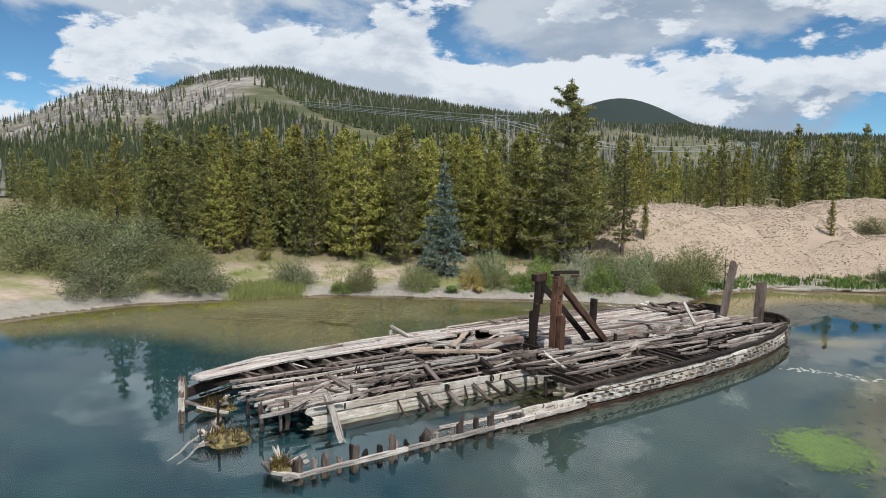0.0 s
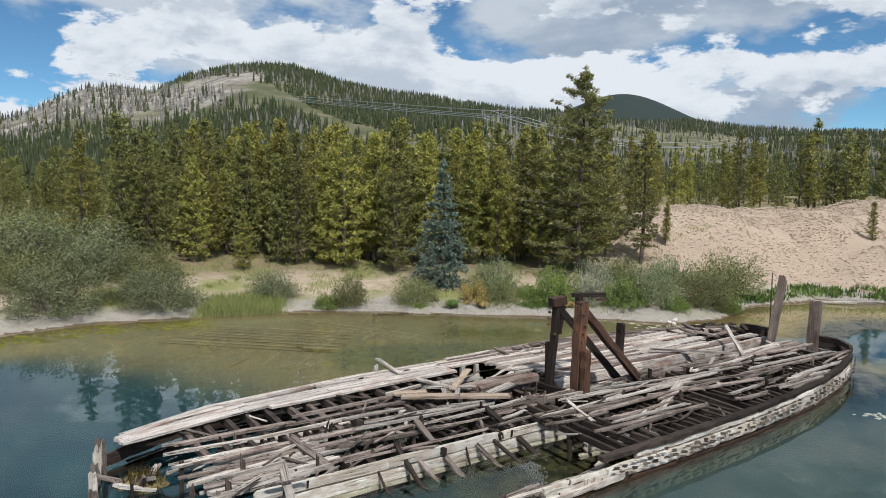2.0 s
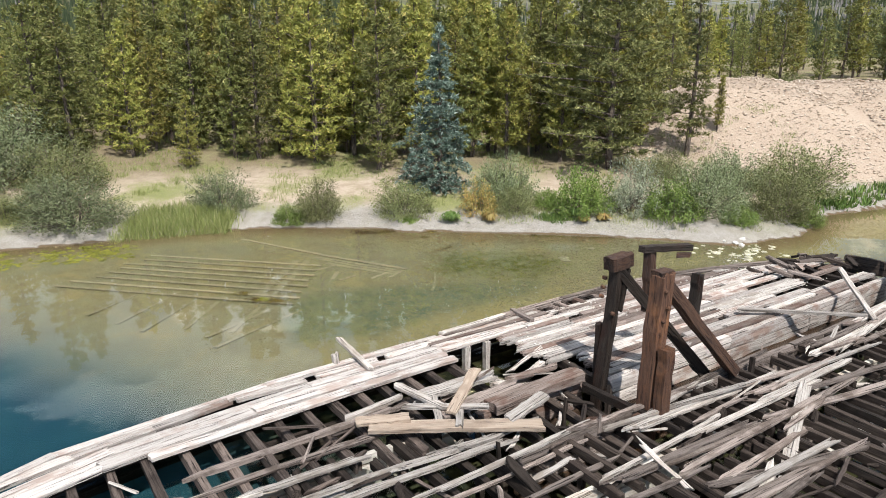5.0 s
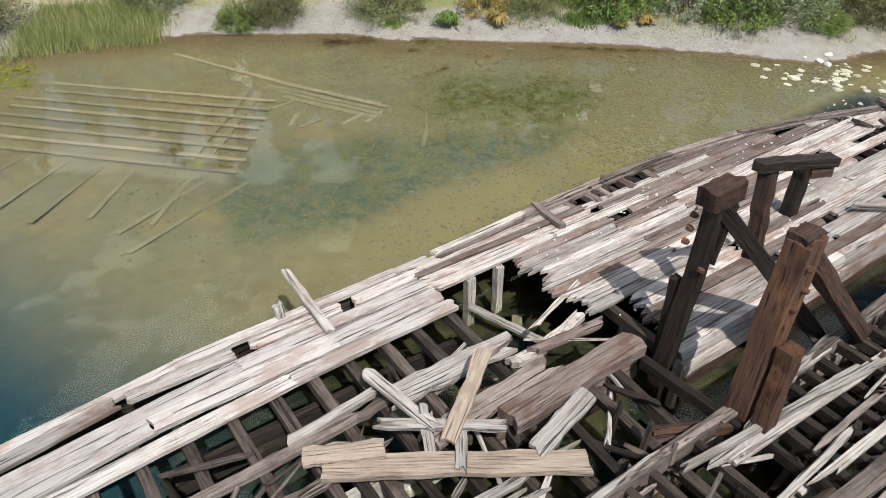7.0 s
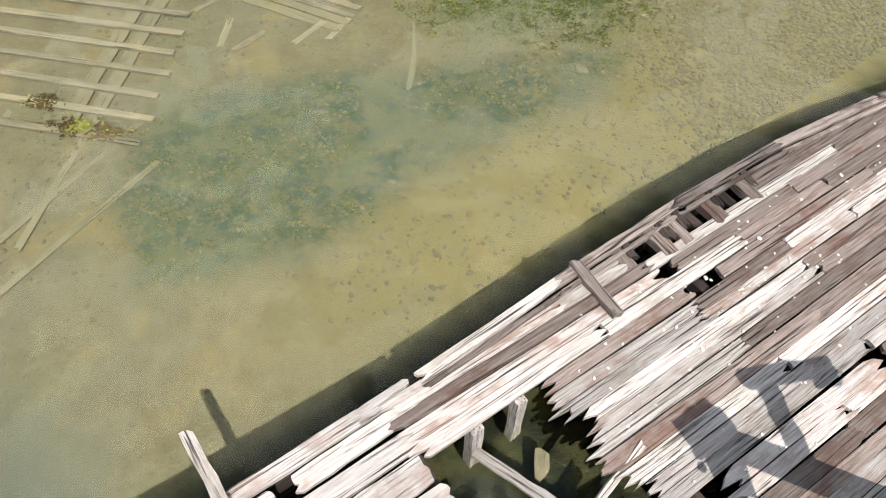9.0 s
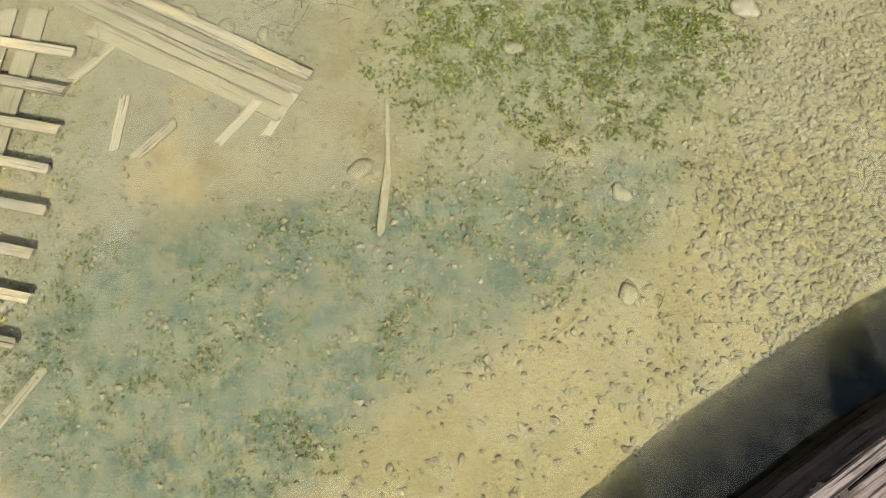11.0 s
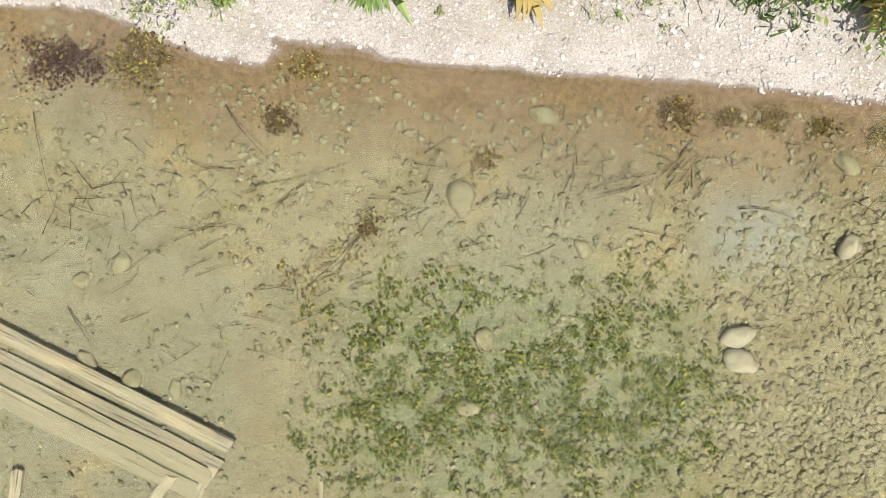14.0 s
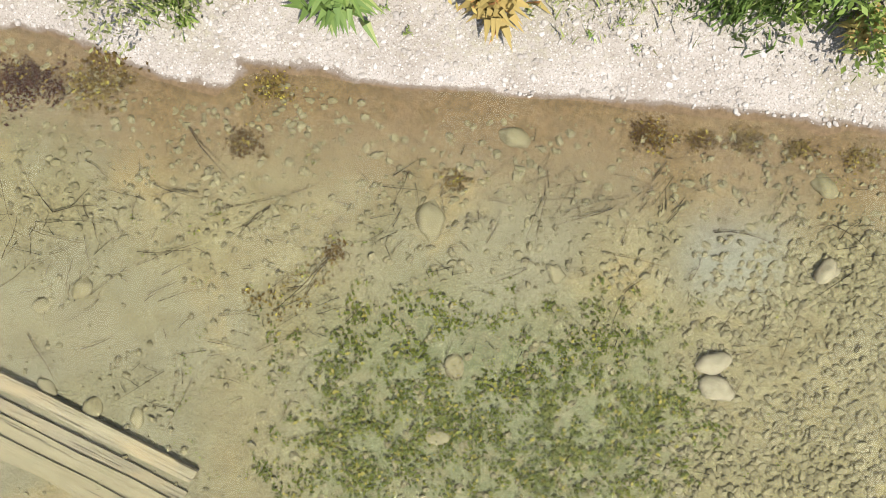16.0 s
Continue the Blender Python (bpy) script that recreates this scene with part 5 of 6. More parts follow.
for a, b, w, mat in (((2.75, 3.6, 0.82), (2.35, 1.75, -0.12), 0.22, WOOD_PALE), ((3.6, 5.3, 0.85), (3.9, 3.3, 0.55), 0.24, WOOD_GREY), ((5.75, 3.7, 0.75), (5.9, 2.5, -0.15), 0.13, WOOD_DARK),
                     ((6.8, 4.3, 0.9), (7.1, 2.6, -0.1), 0.18, WOOD_GREY), ((8.4, 3.9, 0.7), (8.9, 2.4, -0.12), 0.12, WOOD_DARK), ((9.2, 4.4, 0.85), (9.6, 2.5, -0.1), 0.2, WOOD_DARK),
                     ((5.0, 3.4, 0.5), (5.05, 2.7, -0.2), 0.06, WOOD_DARK), ((7.7, 3.4, 0.55), (7.6, 2.9, -0.2), 0.05, WOOD_DARK), ((8.0, 3.3, 0.4), (8.3, 2.5, -0.15), 0.16, WOOD_GREY), ((6.2, 3.3, 0.35), (6.45, 2.7, -0.15), 0.14, WOOD_GREY)):
    loose(a, b, w, 0.07 if w > 0.1 else 0.04, mat, "split weathered plank slanting down into the water", rag=0.15)

loose((8.5, 9.6, 0.55), (8.5, 9.72, 1.02), 0.15, 0.12, WOOD_PALE, "short bleached post end at the deck edge", rag=0.05)
loose((10.0, 5.4, 0.86), (11.3, 5.75, 0.9), 0.3, 0.07, WOOD_PALE, "bleached plank lying against a heavy beam", rag=0.12)
loose((11.3, 6.9, 0.76), (12.5, 6.75, 0.8), 0.16, 0.09, WOOD_BROWN, "brown torn plank end beside the hole", rag=0.2)

# ---- sunken timber on the pond bed ----
grid = empty("sunken_slat_frame", Matrix.Identity(4), "pale silted slats of a sunken frame on the bed", "sunken timber")
gr = random.Random(4)
for i in range(8):
    y = 37.55 - 0.555 * i
    timber("slat", WOOD_WET, (-4.7 + gr.uniform(-0.05, 0.05), y, -0.56), (-11.0 - 0.28 * i + gr.uniform(-0.5, 0.3), y + 0.85 + 0.05 * i, -0.56), 0.15, 0.09, parent=grid, rag=0.02, r=gr)
for x in (-5.35, -5.75):
    timber("cross_board", WOOD_SILT, (x, 38.2, -0.64), (x - 0.35, 33.9, -0.64), 0.3, 0.05, parent=grid, rag=0.05, r=gr)


def sunken(name, a, b, w, t, label, mat=WOOD_WET):
    ob = timber(name, mat, a, b, w, t, parent="world", n=6, m=2, rag=0.05, r=gr)
    return tagged(ob, label, "sunken timber")


sunken("sunken_log", (-9.9, 41.27, -0.36), (-4.9, 38.84, -0.58), 0.17, 0.16, "long silted beam lying on the pond bed")
sunken("sunken_log", (-5.0, 38.87, -0.61), (-1.56, 37.42, -0.66), 0.19, 0.15, "split silted beam end on the pond bed")
sunken("sunken_board", (-5.3, 38.74, -0.66), (-1.66, 37.2, -0.68), 0.14, 0.06, "narrow silted board beside a sunken beam")
sunken("sunken_board", (-5.2, 38.5, -0.665), (-1.74, 37.03, -0.69), 0.2, 0.05, "wide silted board beside a sunken beam", WOOD_SILT)
sunken("sunken_board", (-4.6, 38.0, -0.68), (-1.9, 36.84, -0.705), 0.24, 0.05, "silted board beside a sunken beam", WOOD_SILT)
for a, b in (((-4.02, 36.25), (-3.97, 37.02)), ((-3.72, 36.17), (-3.27, 36.65)), ((-2.67, 36.41), (-2.2, 37.04)), ((-4.75, 37.2), (-4.2, 37.8)), ((-2.06, 36.55), (-1.72, 37.2))):
    sunken("sunken_stake", (*a, -0.73), (*b, -0.69), 0.13, 0.06, "short silted board end on the pond bed")
sunken("sunken_board", (-0.46, 35.28, -0.7), (-0.42, 36.2, -0.69), 0.11, 0.05, "narrow silted board on the pond bed", WOOD_SILT)
sunken("sunken_board", (-0.42, 36.15, -0.69), (-0.5, 37.1, -0.68), 0.06, 0.04, "thin silted board on the pond bed", WOOD_SILT)
for a, b in (((-7.41, 31.78), (-7.2, 34.4)), ((-6.0, 31.59), (-5.7, 34.3)), ((-6.6, 31.2), (-4.9, 34.3)), ((-8.6, 31.5), (-7.9, 34.6)), ((-9.6, 32), (-8.8, 34.8)), ((-6.1, 30.6), (-4.4, 33.4)), ((-10.8, 32.6), (-9.9, 35))):
    sunken("sunken_board", (*a, -0.80), (*b, -0.765), 0.13, 0.04, "silted board slanting away from the sunken frame", WOOD_SILT)

for k, (u, v, t) in enumerate(((11.0, 8.3, 0.3), (11.5, 7.9, 1.2), (11.9, 7.5, 0.5), (11.2, 7.3, 1.9), (12.1, 8.2, 0.9), (10.6, 7.8, 1.5), (9.9, 8.4, 0.2), (9.3, 8.2, 0.8))):
    ob = timber("sunken_block", WOOD_WET, (u, v, -0.42), (u + 0.34 * math.cos(t), v + 0.34 * math.sin(t), -0.40), 0.2, 0.08, parent=None, rag=0.04, n=3, r=gr)
    tagged(ob, "yellowish waterlogged board end under the deck", "sunken timber", "board ends sunk in the hull")


# ---- bushes ----
def bush_meshes(seed, width, height, leaf, count, material, shoots=240):
    """A rounded shrub: many shoots fanning out from the base, leafy along their outer halves."""
    g = np.random.RandomState(seed)
    az = g.uniform(0, 6.283, shoots)
    up = np.arccos(1 - g.rand(shoots) * 0.97)
    lump = 1 + 0.16 * np.sin(az * 3 + seed) * np.sin(up * 2) + 0.12 * np.sin(az * 5 + 2 * seed + up * 4) + g.normal(0, 0.04, shoots)
    tip = np.stack([np.cos(az) * np.sin(up) * width / 2, np.sin(az) * np.sin(up) * width / 2, np.cos(up) * height * 0.93 + 0.05], -1) * lump[:, None]
    root = np.stack([np.cos(az), np.sin(az), np.zeros(shoots)], -1) * width * 0.12 * g.rand(shoots, 1)
    stems = []
    for r, t in zip(root[::3], tip[::3]):
        stems += stick_soup(r - np.array([0, 0, 0.1]), t * 0.95, 0.014)
    i = g.randint(shoots, size=count)
    f = 1.03 - 0.62 * g.rand(count, 1) ** 1.5
    way = unit(tip[i] - root[i])
    p = root[i] + (tip[i] - root[i]) * f + g.normal(0, 0.07, (count, 3)) * width / 2.4
    p[:, 2] = np.maximum(p[:, 2] - 0.10 * height * (1 - f[:, 0]), 0.02)
    face = unit(way + g.normal(0, 0.42, (count, 3)) + (p - tip[i]) * 1.2)
    d = unit(way * 0.5 + g.normal(0, 0.7, (count, 3)) + np.array([0, 0, 0.25]))
    e = unit(np.cross(face, d))
    q = leaf * g.uniform(0.6, 1.3, (count, 1))
    leaves = np.stack([p, p + d * q * 0.5 + e * q * 0.19, p + d * q, p + d * q * 0.5 - e * q * 0.19], 1)
    return soup("branching", stems, BARK), soup("foliage", leaves, material)


BUSH = {k: bush_meshes(*v) for k, v in {
    "willow": (1, 2.6, 1.6, 0.078, 11000, WILLOW), "olive": (2, 2.6, 1.5, 0.078, 11000, WILLOW_OLIVE), "green": (3, 2.2, 1.3, 0.09, 8000, LEAF_GREEN, 150),
    "silver": (4, 2.4, 1.6, 0.078, 9000, LEAF_SILVER, 170), "rust": (5, 1.8, 1.3, 0.10, 3500, LEAF_RUST, 90), "dense": (6, 3.0, 1.8, 0.08, 14000, WILLOW, 300)}.items()}
BUSH_LABEL = {"willow": "grey-green willow bush on the bank", "olive": "olive green willow bush on the bank", "green": "fresh green leafy shrub by the water",
              "silver": "silvery leaved shrub on the bank", "rust": "rusty yellow turning shrub on the bank", "dense": "large dense grey-green willow bush"}


def plant_bush(kind, x, y, w, h):
    base = {"willow": (2.6, 1.6), "olive": (2.6, 1.5), "green": (2.2, 1.3), "silver": (2.4, 1.6), "rust": (1.8, 1.3), "dense": (3.0, 1.8)}[kind]
    m = Matrix.Translation((x, y, floor_z(x, y) - 0.05)) @ Matrix.Rotation(rng.uniform(0, 6.28), 4, "Z") @ Matrix.Diagonal((1.06 * w / base[0], 1.06 * w / base[0], 0.86 * h / base[1], 1))
    root = empty("willow_bush" if kind in ("willow", "olive", "dense") else "shrub", m, BUSH_LABEL[kind], "bush", "bushes along the bank")
    child(new("branching", BUSH[kind][0]), root)
    child(new("foliage", BUSH[kind][1]), root)


# along the pond, then the thicket at the far end of the bank
for spot in (("dense", -15.7, 40.9, 4.2, 2.2), ("willow", -17.2, 41.9, 2.4, 1.8), ("willow", -10.4, 43.7, 2.7, 1.9), ("olive", -5.9, 43.0, 1.9, 2.0), ("green", -7.1, 42.5, 1.4, 0.9), ("olive", -2.3, 43.6, 2.6, 1.7),
             ("rust", 1.0, 43.6, 1.6, 1.6), ("willow", 2.2, 45.2, 2.9, 2.3), ("olive", 2.6, 43.7, 2.0, 1.4), ("green", 5.4, 43.8, 2.7, 2.1), ("green", 4.1, 44.2, 1.4, 0.9),
             ("silver", 7.8, 43.9, 2.6, 2.6), ("dense", 10.6, 43.7, 3.6, 2.4), ("green", 9.3, 42.9, 2.4, 1.8), ("willow", 13.0, 47.4, 3.2, 2.1), ("olive", 16.2, 47.8, 4.2, 2.6), ("olive", 13.9, 43.9, 2.9, 2.2),
             ("green", 15.0, 43.7, 1.7, 0.9), ("green", 11.9, 42.6, 1.5, 0.8), ("olive", 12.0, 56.4, 2.6, 1.1), ("olive", 10.0, 48.3, 2.6, 1.5),
             ("willow", -20.4, 38.4, 4.4, 2.7), ("olive", -23.0, 41.6, 4.2, 2.3), ("willow", -21.3, 44.6, 4.8, 2.8), ("olive", -26.6, 42.4, 5.0, 2.6), ("willow", -27.6, 46.4, 6.0, 2.9), ("olive", -18.2, 44.6, 3.8, 2.5),
             ("willow", -24.0, 49.2, 6.0, 3.0), ("olive", -31.5, 50.0, 7.0, 3.0), ("willow", -30.0, 55.5, 7.0, 2.8), ("olive", -36.5, 57.0, 8.0, 3.2), ("olive", -18.6, 40.9, 2.2, 1.2),
             ("olive", 36, 61, 6, 1.6), ("olive", 40.5, 60.5, 5, 1.4), ("olive", 33, 92, 5, 1.8), ("willow", 62, 100, 7, 2), ("olive", 29.5, 48.3, 2.0, 1.0)):
    plant_bush(*spot)
plant_pine(28.8, 55.5, 3.0, 1)
plant_pine(13.9, 53, 3.0, 3)


# ---- bank grass, leafy plants, stones and twigs ----
def blades(name, spots, blade, material, label, seed, per=30, spread=0.35, wide=0.05, category="grass"):
    g = np.random.RandomState(seed)
    spots = np.array(spots)
    n = len(spots)
    s = spots[:, None, 2:3]
    o = np.concatenate([spots[:, None, :2] + g.normal(0, 1, (n, per, 2)) * spread * s, np.repeat((land(spots[:, 0], spots[:, 1])[0] - 0.02)[:, None, None], per, 1)], -1)
    d = np.concatenate([g.normal(0, 0.35, (n, per, 2)), np.ones((n, per, 1))], -1) * blade * s * g.uniform(0.5, 1.2, (n, per, 1))
    e = unit(np.concatenate([g.normal(0, 1, (n, per, 2)), np.zeros((n, per, 1))], -1)) * wide * s * 0.5
    quads = np.stack([o - e, o + e, o + d * 0.6 + e * 0.6, o + d], 2).reshape(-1, 4, 3)
    return tagged(new(name, soup(name, quads, material)), label, category, kind="stuff")


gs = np.random.RandomState(12)


def scatter(n, x0, x1, y0, y1, test):
    pts = np.stack([gs.uniform(x0, x1, n), gs.uniform(y0, y1, n)], -1)
    d = shore_distance(pts[:, 0], pts[:, 1])
    keep = np.array([test(px, py, dd) for (px, py), dd in zip(pts, d)])
    return pts[keep], d[keep]


reed_pts, _ = scatter(620, -13.5, -9.5, 39.5, 43, lambda x, y, d: -0.2 < d < 2.4)
blades("tall_grass", [(x, y, gs.uniform(0.7, 1.2)) for x, y in reed_pts], 0.55, GRASS, "tall green and straw coloured grass at the waterline", 2, 16, 0.2, 0.022)
tuft_pts, _ = scatter(5200, -24, 18, 40, 55, lambda x, y, d: d > 0.8 and math.sin(x * 1.3 + math.sin(y * 0.9)) * math.cos(y * 0.8 + math.sin(x * 0.7)) > 0.0)
blades("bank_grass", [(x, y, gs.uniform(0.4, 1.0)) for x, y in tuft_pts], 0.28, GRASS, "low dry grass tufts on the bank", 3, 16, 0.22, 0.026)


def leafy_plant(name, x, y, size, material, label, seed, leaves=60, flat=0.6):
    """A rosette of broad drooping leaves."""
    g = np.random.RandomState(seed)
    out = []
    for i in range(leaves):
        az, s = g.uniform(0, 6.28), g.uniform(0.35, 1.0)
        root = g.normal(0, 0.12, 2) * size
        d = np.array([math.cos(az), math.sin(az)])
        e = np.array([-d[1], d[0]])
        ln, w, rise = size * 0.62 * s, size * 0.055 * g.uniform(0.7, 1.3), size * (1 - flat) * g.uniform(0.6, 1.3)
        a = np.array([*root, 0.0])
        b = np.array([*(root + d * ln * 0.45), rise])
        c = np.array([*(root + d * ln), rise * g.uniform(0.2, 0.8)])
        e3 = np.array([*e, g.uniform(-0.3, 0.3)]) * w
        out += [(a, b - e3, b - e3 * 0.1, a), (b - e3, c, c, b), (a, b, b + e3, a), (b, c, c, b + e3)]
    me = soup(name, out, material)
    ob = new(name, me)
    ob.location = (x, y, floor_z(x, y) + 0.02)
    return tagged(ob, label, "plant", "plants on the gravel bank")


leafy_plant("dock_plant", -0.15, 42.72, 0.8, LEAF_DOCK, "green broad leaved dock plant on gravel", 1, 140)
leafy_plant("dock_plant", 1.5, 42.72, 0.72, LEAF_RUST, "reddening broad leaved dock plant on gravel", 2, 110)
leafy_plant("dock_plant", 5.45, 42.6, 0.55, LEAF_RUST, "yellowing broad leaved dock plant on gravel", 3, 90)
leafy_plant("dock_plant", 5.1, 43.1, 0.7, LEAF_DOCK, "green broad leaved dock plant beside grass", 4, 120)
leafy_plant("dock_plant", 6.3, 42.75, 0.6, LEAF_RUST, "brownish broad leaved dock plant on gravel", 5, 90)
for i, (x, y) in enumerate(((0.6, 42.4), (2.6, 42.45), (2.9, 42.6), (3.1, 42.35), (1.9, 42.7), (3.5, 42.75), (0.35, 42.65), (2.3, 42.95), (-1.2, 42.9))):
    leafy_plant("seedling", x, y, 0.16, LEAF_GREEN, "tiny green seedling on the gravel", 30 + i, 10)
blades("sedge_clump", [(-1.95 + gs.normal(0, 0.14), 42.62 + gs.normal(0, 0.12), 1) for _ in range(16)], 0.2, LEAF_GREEN, "bright green sedge clump on the gravel", 5, 18, 0.09, 0.035)
blades("sedge_bank", [(4.25 + gs.normal(0, 0.38), 42.95 + gs.normal(0, 0.16), 1) for _ in range(70)], 0.22, LEAF_DOCK, "dense green sedge on the gravel bank", 6, 18, 0.1, 0.035)
dock_pts, _ = scatter(500, 14.5, 31, 41, 50.5, lambda x, y, d: 0.3 < d < 1.9)
blades("dock_bank", [(x, y, gs.uniform(0.8, 1.3)) for x, y in dock_pts], 0.34, LEAF_DOCK, "thick green leafy plants along the waterline", 7, 34, 0.25, 0.10)


def stones(name, spots, material, label, seed, flat=0.6, category="stones", level=None):
    """Many rounded stones, each a squashed uneven ball."""
    g = np.random.RandomState(seed)
    phi = (1 + 5 ** 0.5) / 2
    ico = np.array([(-1, phi, 0), (1, phi, 0), (-1, -phi, 0), (1, -phi, 0), (0, -1, phi), (0, 1, phi), (0, -1, -phi), (0, 1, -phi), (phi, 0, -1), (phi, 0, 1), (-phi, 0, -1), (-phi, 0, 1)]) / 1.9
    tri = np.array([(0, 11, 5), (0, 5, 1), (0, 1, 7), (0, 7, 10), (0, 10, 11), (1, 5, 9), (5, 11, 4), (11, 10, 2), (10, 7, 6), (7, 1, 8), (3, 9, 4), (3, 4, 2), (3, 2, 6), (3, 6, 8), (3, 8, 9), (4, 9, 5), (2, 4, 11), (6, 2, 10), (8, 6, 7), (9, 8, 1)])
    spots = np.asarray(spots)
    zs = land(spots[:, 0], spots[:, 1])[0] if level is None else np.full(len(spots), level)
    verts, faces = [], []
    for (x, y, s), z in zip(spots, zs):
        sc = np.array([g.uniform(0.8, 1.35), g.uniform(0.7, 1.1), flat * g.uniform(0.7, 1.2)]) * s
        t = g.uniform(0, 6.28)
        v = ico * (1 + g.uniform(-0.3, 0.22, (12, 1))) * sc
        c, q = math.cos(t), math.sin(t)
        v = np.stack([v[:, 0] * c - v[:, 1] * q + x, v[:, 0] * q + v[:, 1] * c + y, v[:, 2] + z + s * flat * 0.25], -1)
        faces += (tri + len(verts)).tolist()
        verts += v.tolist()
    ob = mesh_object(name, verts, faces, material)
    return tagged(ob, label, category, kind="stuff")


def spread(n, x0, x1, y0, y1, sizes, test, power=2.5):
    p, d = scatter(n, x0, x1, y0, y1, test)
    return [(x, y, sizes[0] + (sizes[1] - sizes[0]) * gs.rand() ** power) for x, y in p]


def across(x, y):
    return (y - 14.64) * 0.7965 - (x + 3.04) * 0.6046


def drift(x, y):
    """Cobbles lie in a drift that widens to one side."""
    f = smooth01(x - 0.35 * np.abs(y - 37.0) - 0.9 * np.maximum(0, y - 39) + 1.8 * fbm(x * 0.9, y * 0.9, 3), 1.7, 5.0)
    return np.maximum(0.035, f ** 1.4)


def bed_spots(n, box, chance, sizes, power):
    x, y = gs.uniform(box[0], box[1], n), gs.uniform(box[2], box[3], n)
    ok = (gs.rand(n) < chance(x, y)) & (shore_distance(x, y) < -0.1) & (across(x, y) > 10.85)
    x, y = x[ok], y[ok]
    return np.stack([x, y, sizes[0] + (sizes[1] - sizes[0]) * gs.rand(len(x)) ** power], -1)


stones("bed_cobbles", bed_spots(56000, (-1, 12, 30.5, 41.2), drift, (0.018, 0.066), 1.9), STONE, "silty rounded cobbles on the pond bed", 1, 0.6)
stones("bed_pebbles", bed_spots(14000, (-7, 9, 30.5, 42), lambda x, y: 0.5 + 0.9 * fbm(x, y, 8), (0.014, 0.05), 2.4), STONE, "small silty pebbles on the pond bed", 2, 0.9)
stones("shore_cobbles", spread(2600, -6, 14, 39.5, 42.2, (0.015, 0.06), lambda x, y, d: -1.8 < d < -0.1, 1.8), STONE, "brownish stones along the waterline", 8, 0.8)
stones("bank_pebbles", spread(11000, -6, 9, 41, 43.6, (0.009, 0.04), lambda x, y, d: 0.1 < d < 1.8), STONE_BANK, "white and grey pebbles strewn on the bank", 3, 0.6)
stones("shallow_cobbles", spread(1500, 7, 18, 10, 27, (0.03, 0.13), lambda x, y, d: -5 < d < 0.4), STONE_DEEP, "submerged cobbles in the shallows", 4, 0.5)
stones("bar_stones", [(14.0 + t * 4 + gs.normal(0, 0.2), 27.4 - t * 3 + gs.normal(0, 0.25), gs.uniform(0.04, 0.1)) for t in np.linspace(0, 1, 90)], STONE_PALE, "pale stones of a low gravel bar", 5, 0.7)
stones("tailing_stones", spread(38000, 9, 52, 46, 75, (0.04, 0.11), lambda x, y, d: d > 1.5 and any(abs((x - cx) / sx) < 1.5 and abs((y - cy) / sy) < 1.5 for cx, cy, sx, sy, h in MOUNDS)),
       STONE_TAN, "tan cobbles on the dredge tailings", 6, 0.55)
stones("corner_stones", [(11.2 + gs.normal(0, 1.0), 39.7 + gs.normal(0, 0.5), gs.uniform(0.05, 0.17)) for _ in range(60)], STONE_PALE, "white stones at the waterline", 7, 0.7)


def boulder(x, y, s, label, material=STONE, tall=0.55, seed=0, turn=None, lift=0.02):
    g = np.random.RandomState(seed)
    bm = bmesh.new()
    bmesh.ops.create_icosphere(bm, subdivisions=3, radius=1)
    off = Vector(g.uniform(-9, 9, 3))
    for v in bm.verts:
        k = 1 + 0.4 * noise.noise(v.co * 1.1 + off) + 0.08 * noise.noise(v.co * 4 + off)
        v.co = Vector((v.co.x * 1.25, v.co.y * 0.85, v.co.z * tall)) * k * s
    me = bpy.data.meshes.new("boulder")
    bm.to_mesh(me)
    bm.free()
    me.materials.append(material)
    me.polygons.foreach_set("use_smooth", [True] * len(me.polygons))
    ob = new("boulder", me)
    ob.matrix_world = Matrix.Translation((x, y, floor_z(x, y) + lift * s)) @ Matrix.Rotation(g.uniform(0, 3.1) if turn is None else turn, 4, "Z")
    return tagged(ob, label, "stone", "larger stones on the pond bed")


for i, (x, y, s) in enumerate(((0.94, 40.45, 0.19), (-2.96, 39.46, 0.12), (-2.76, 38.1, 0.12), (-2.25, 38.03, 0.10), (5.35, 41.05, 0.14),
                               (1.85, 41.4, 0.14), (-3.4, 39.24, 0.10), (2.6, 36.0, 0.12), (2.68, 34.7, 0.13), (-0.76, 36.16, 0.15), (2.4, 39.9, 0.10), (-3.3, 38.3, 0.11), (1.3, 38.8, 0.12), (1.15, 38.0, 0.12))):
    boulder(x, y, s, "pale rounded stone on the pond bed" if i % 2 else "silted rounded boulder lying on the bed", STONE, 0.5, i)


boulder(4.24, 38.98, 0.155, "pale oval stone on the pond bed", STONE_SILT, 0.6, 21, 0.1, 0.3)
boulder(4.29, 38.69, 0.165, "pale oval stone beside its twin on the bed", STONE_SILT, 0.6, 22, -0.15, 0.3)
boulder(5.45, 40.08, 0.14, "angular pale stone on the pond bed", STONE_SILT, 0.7, 24, 0.8, 0.35)


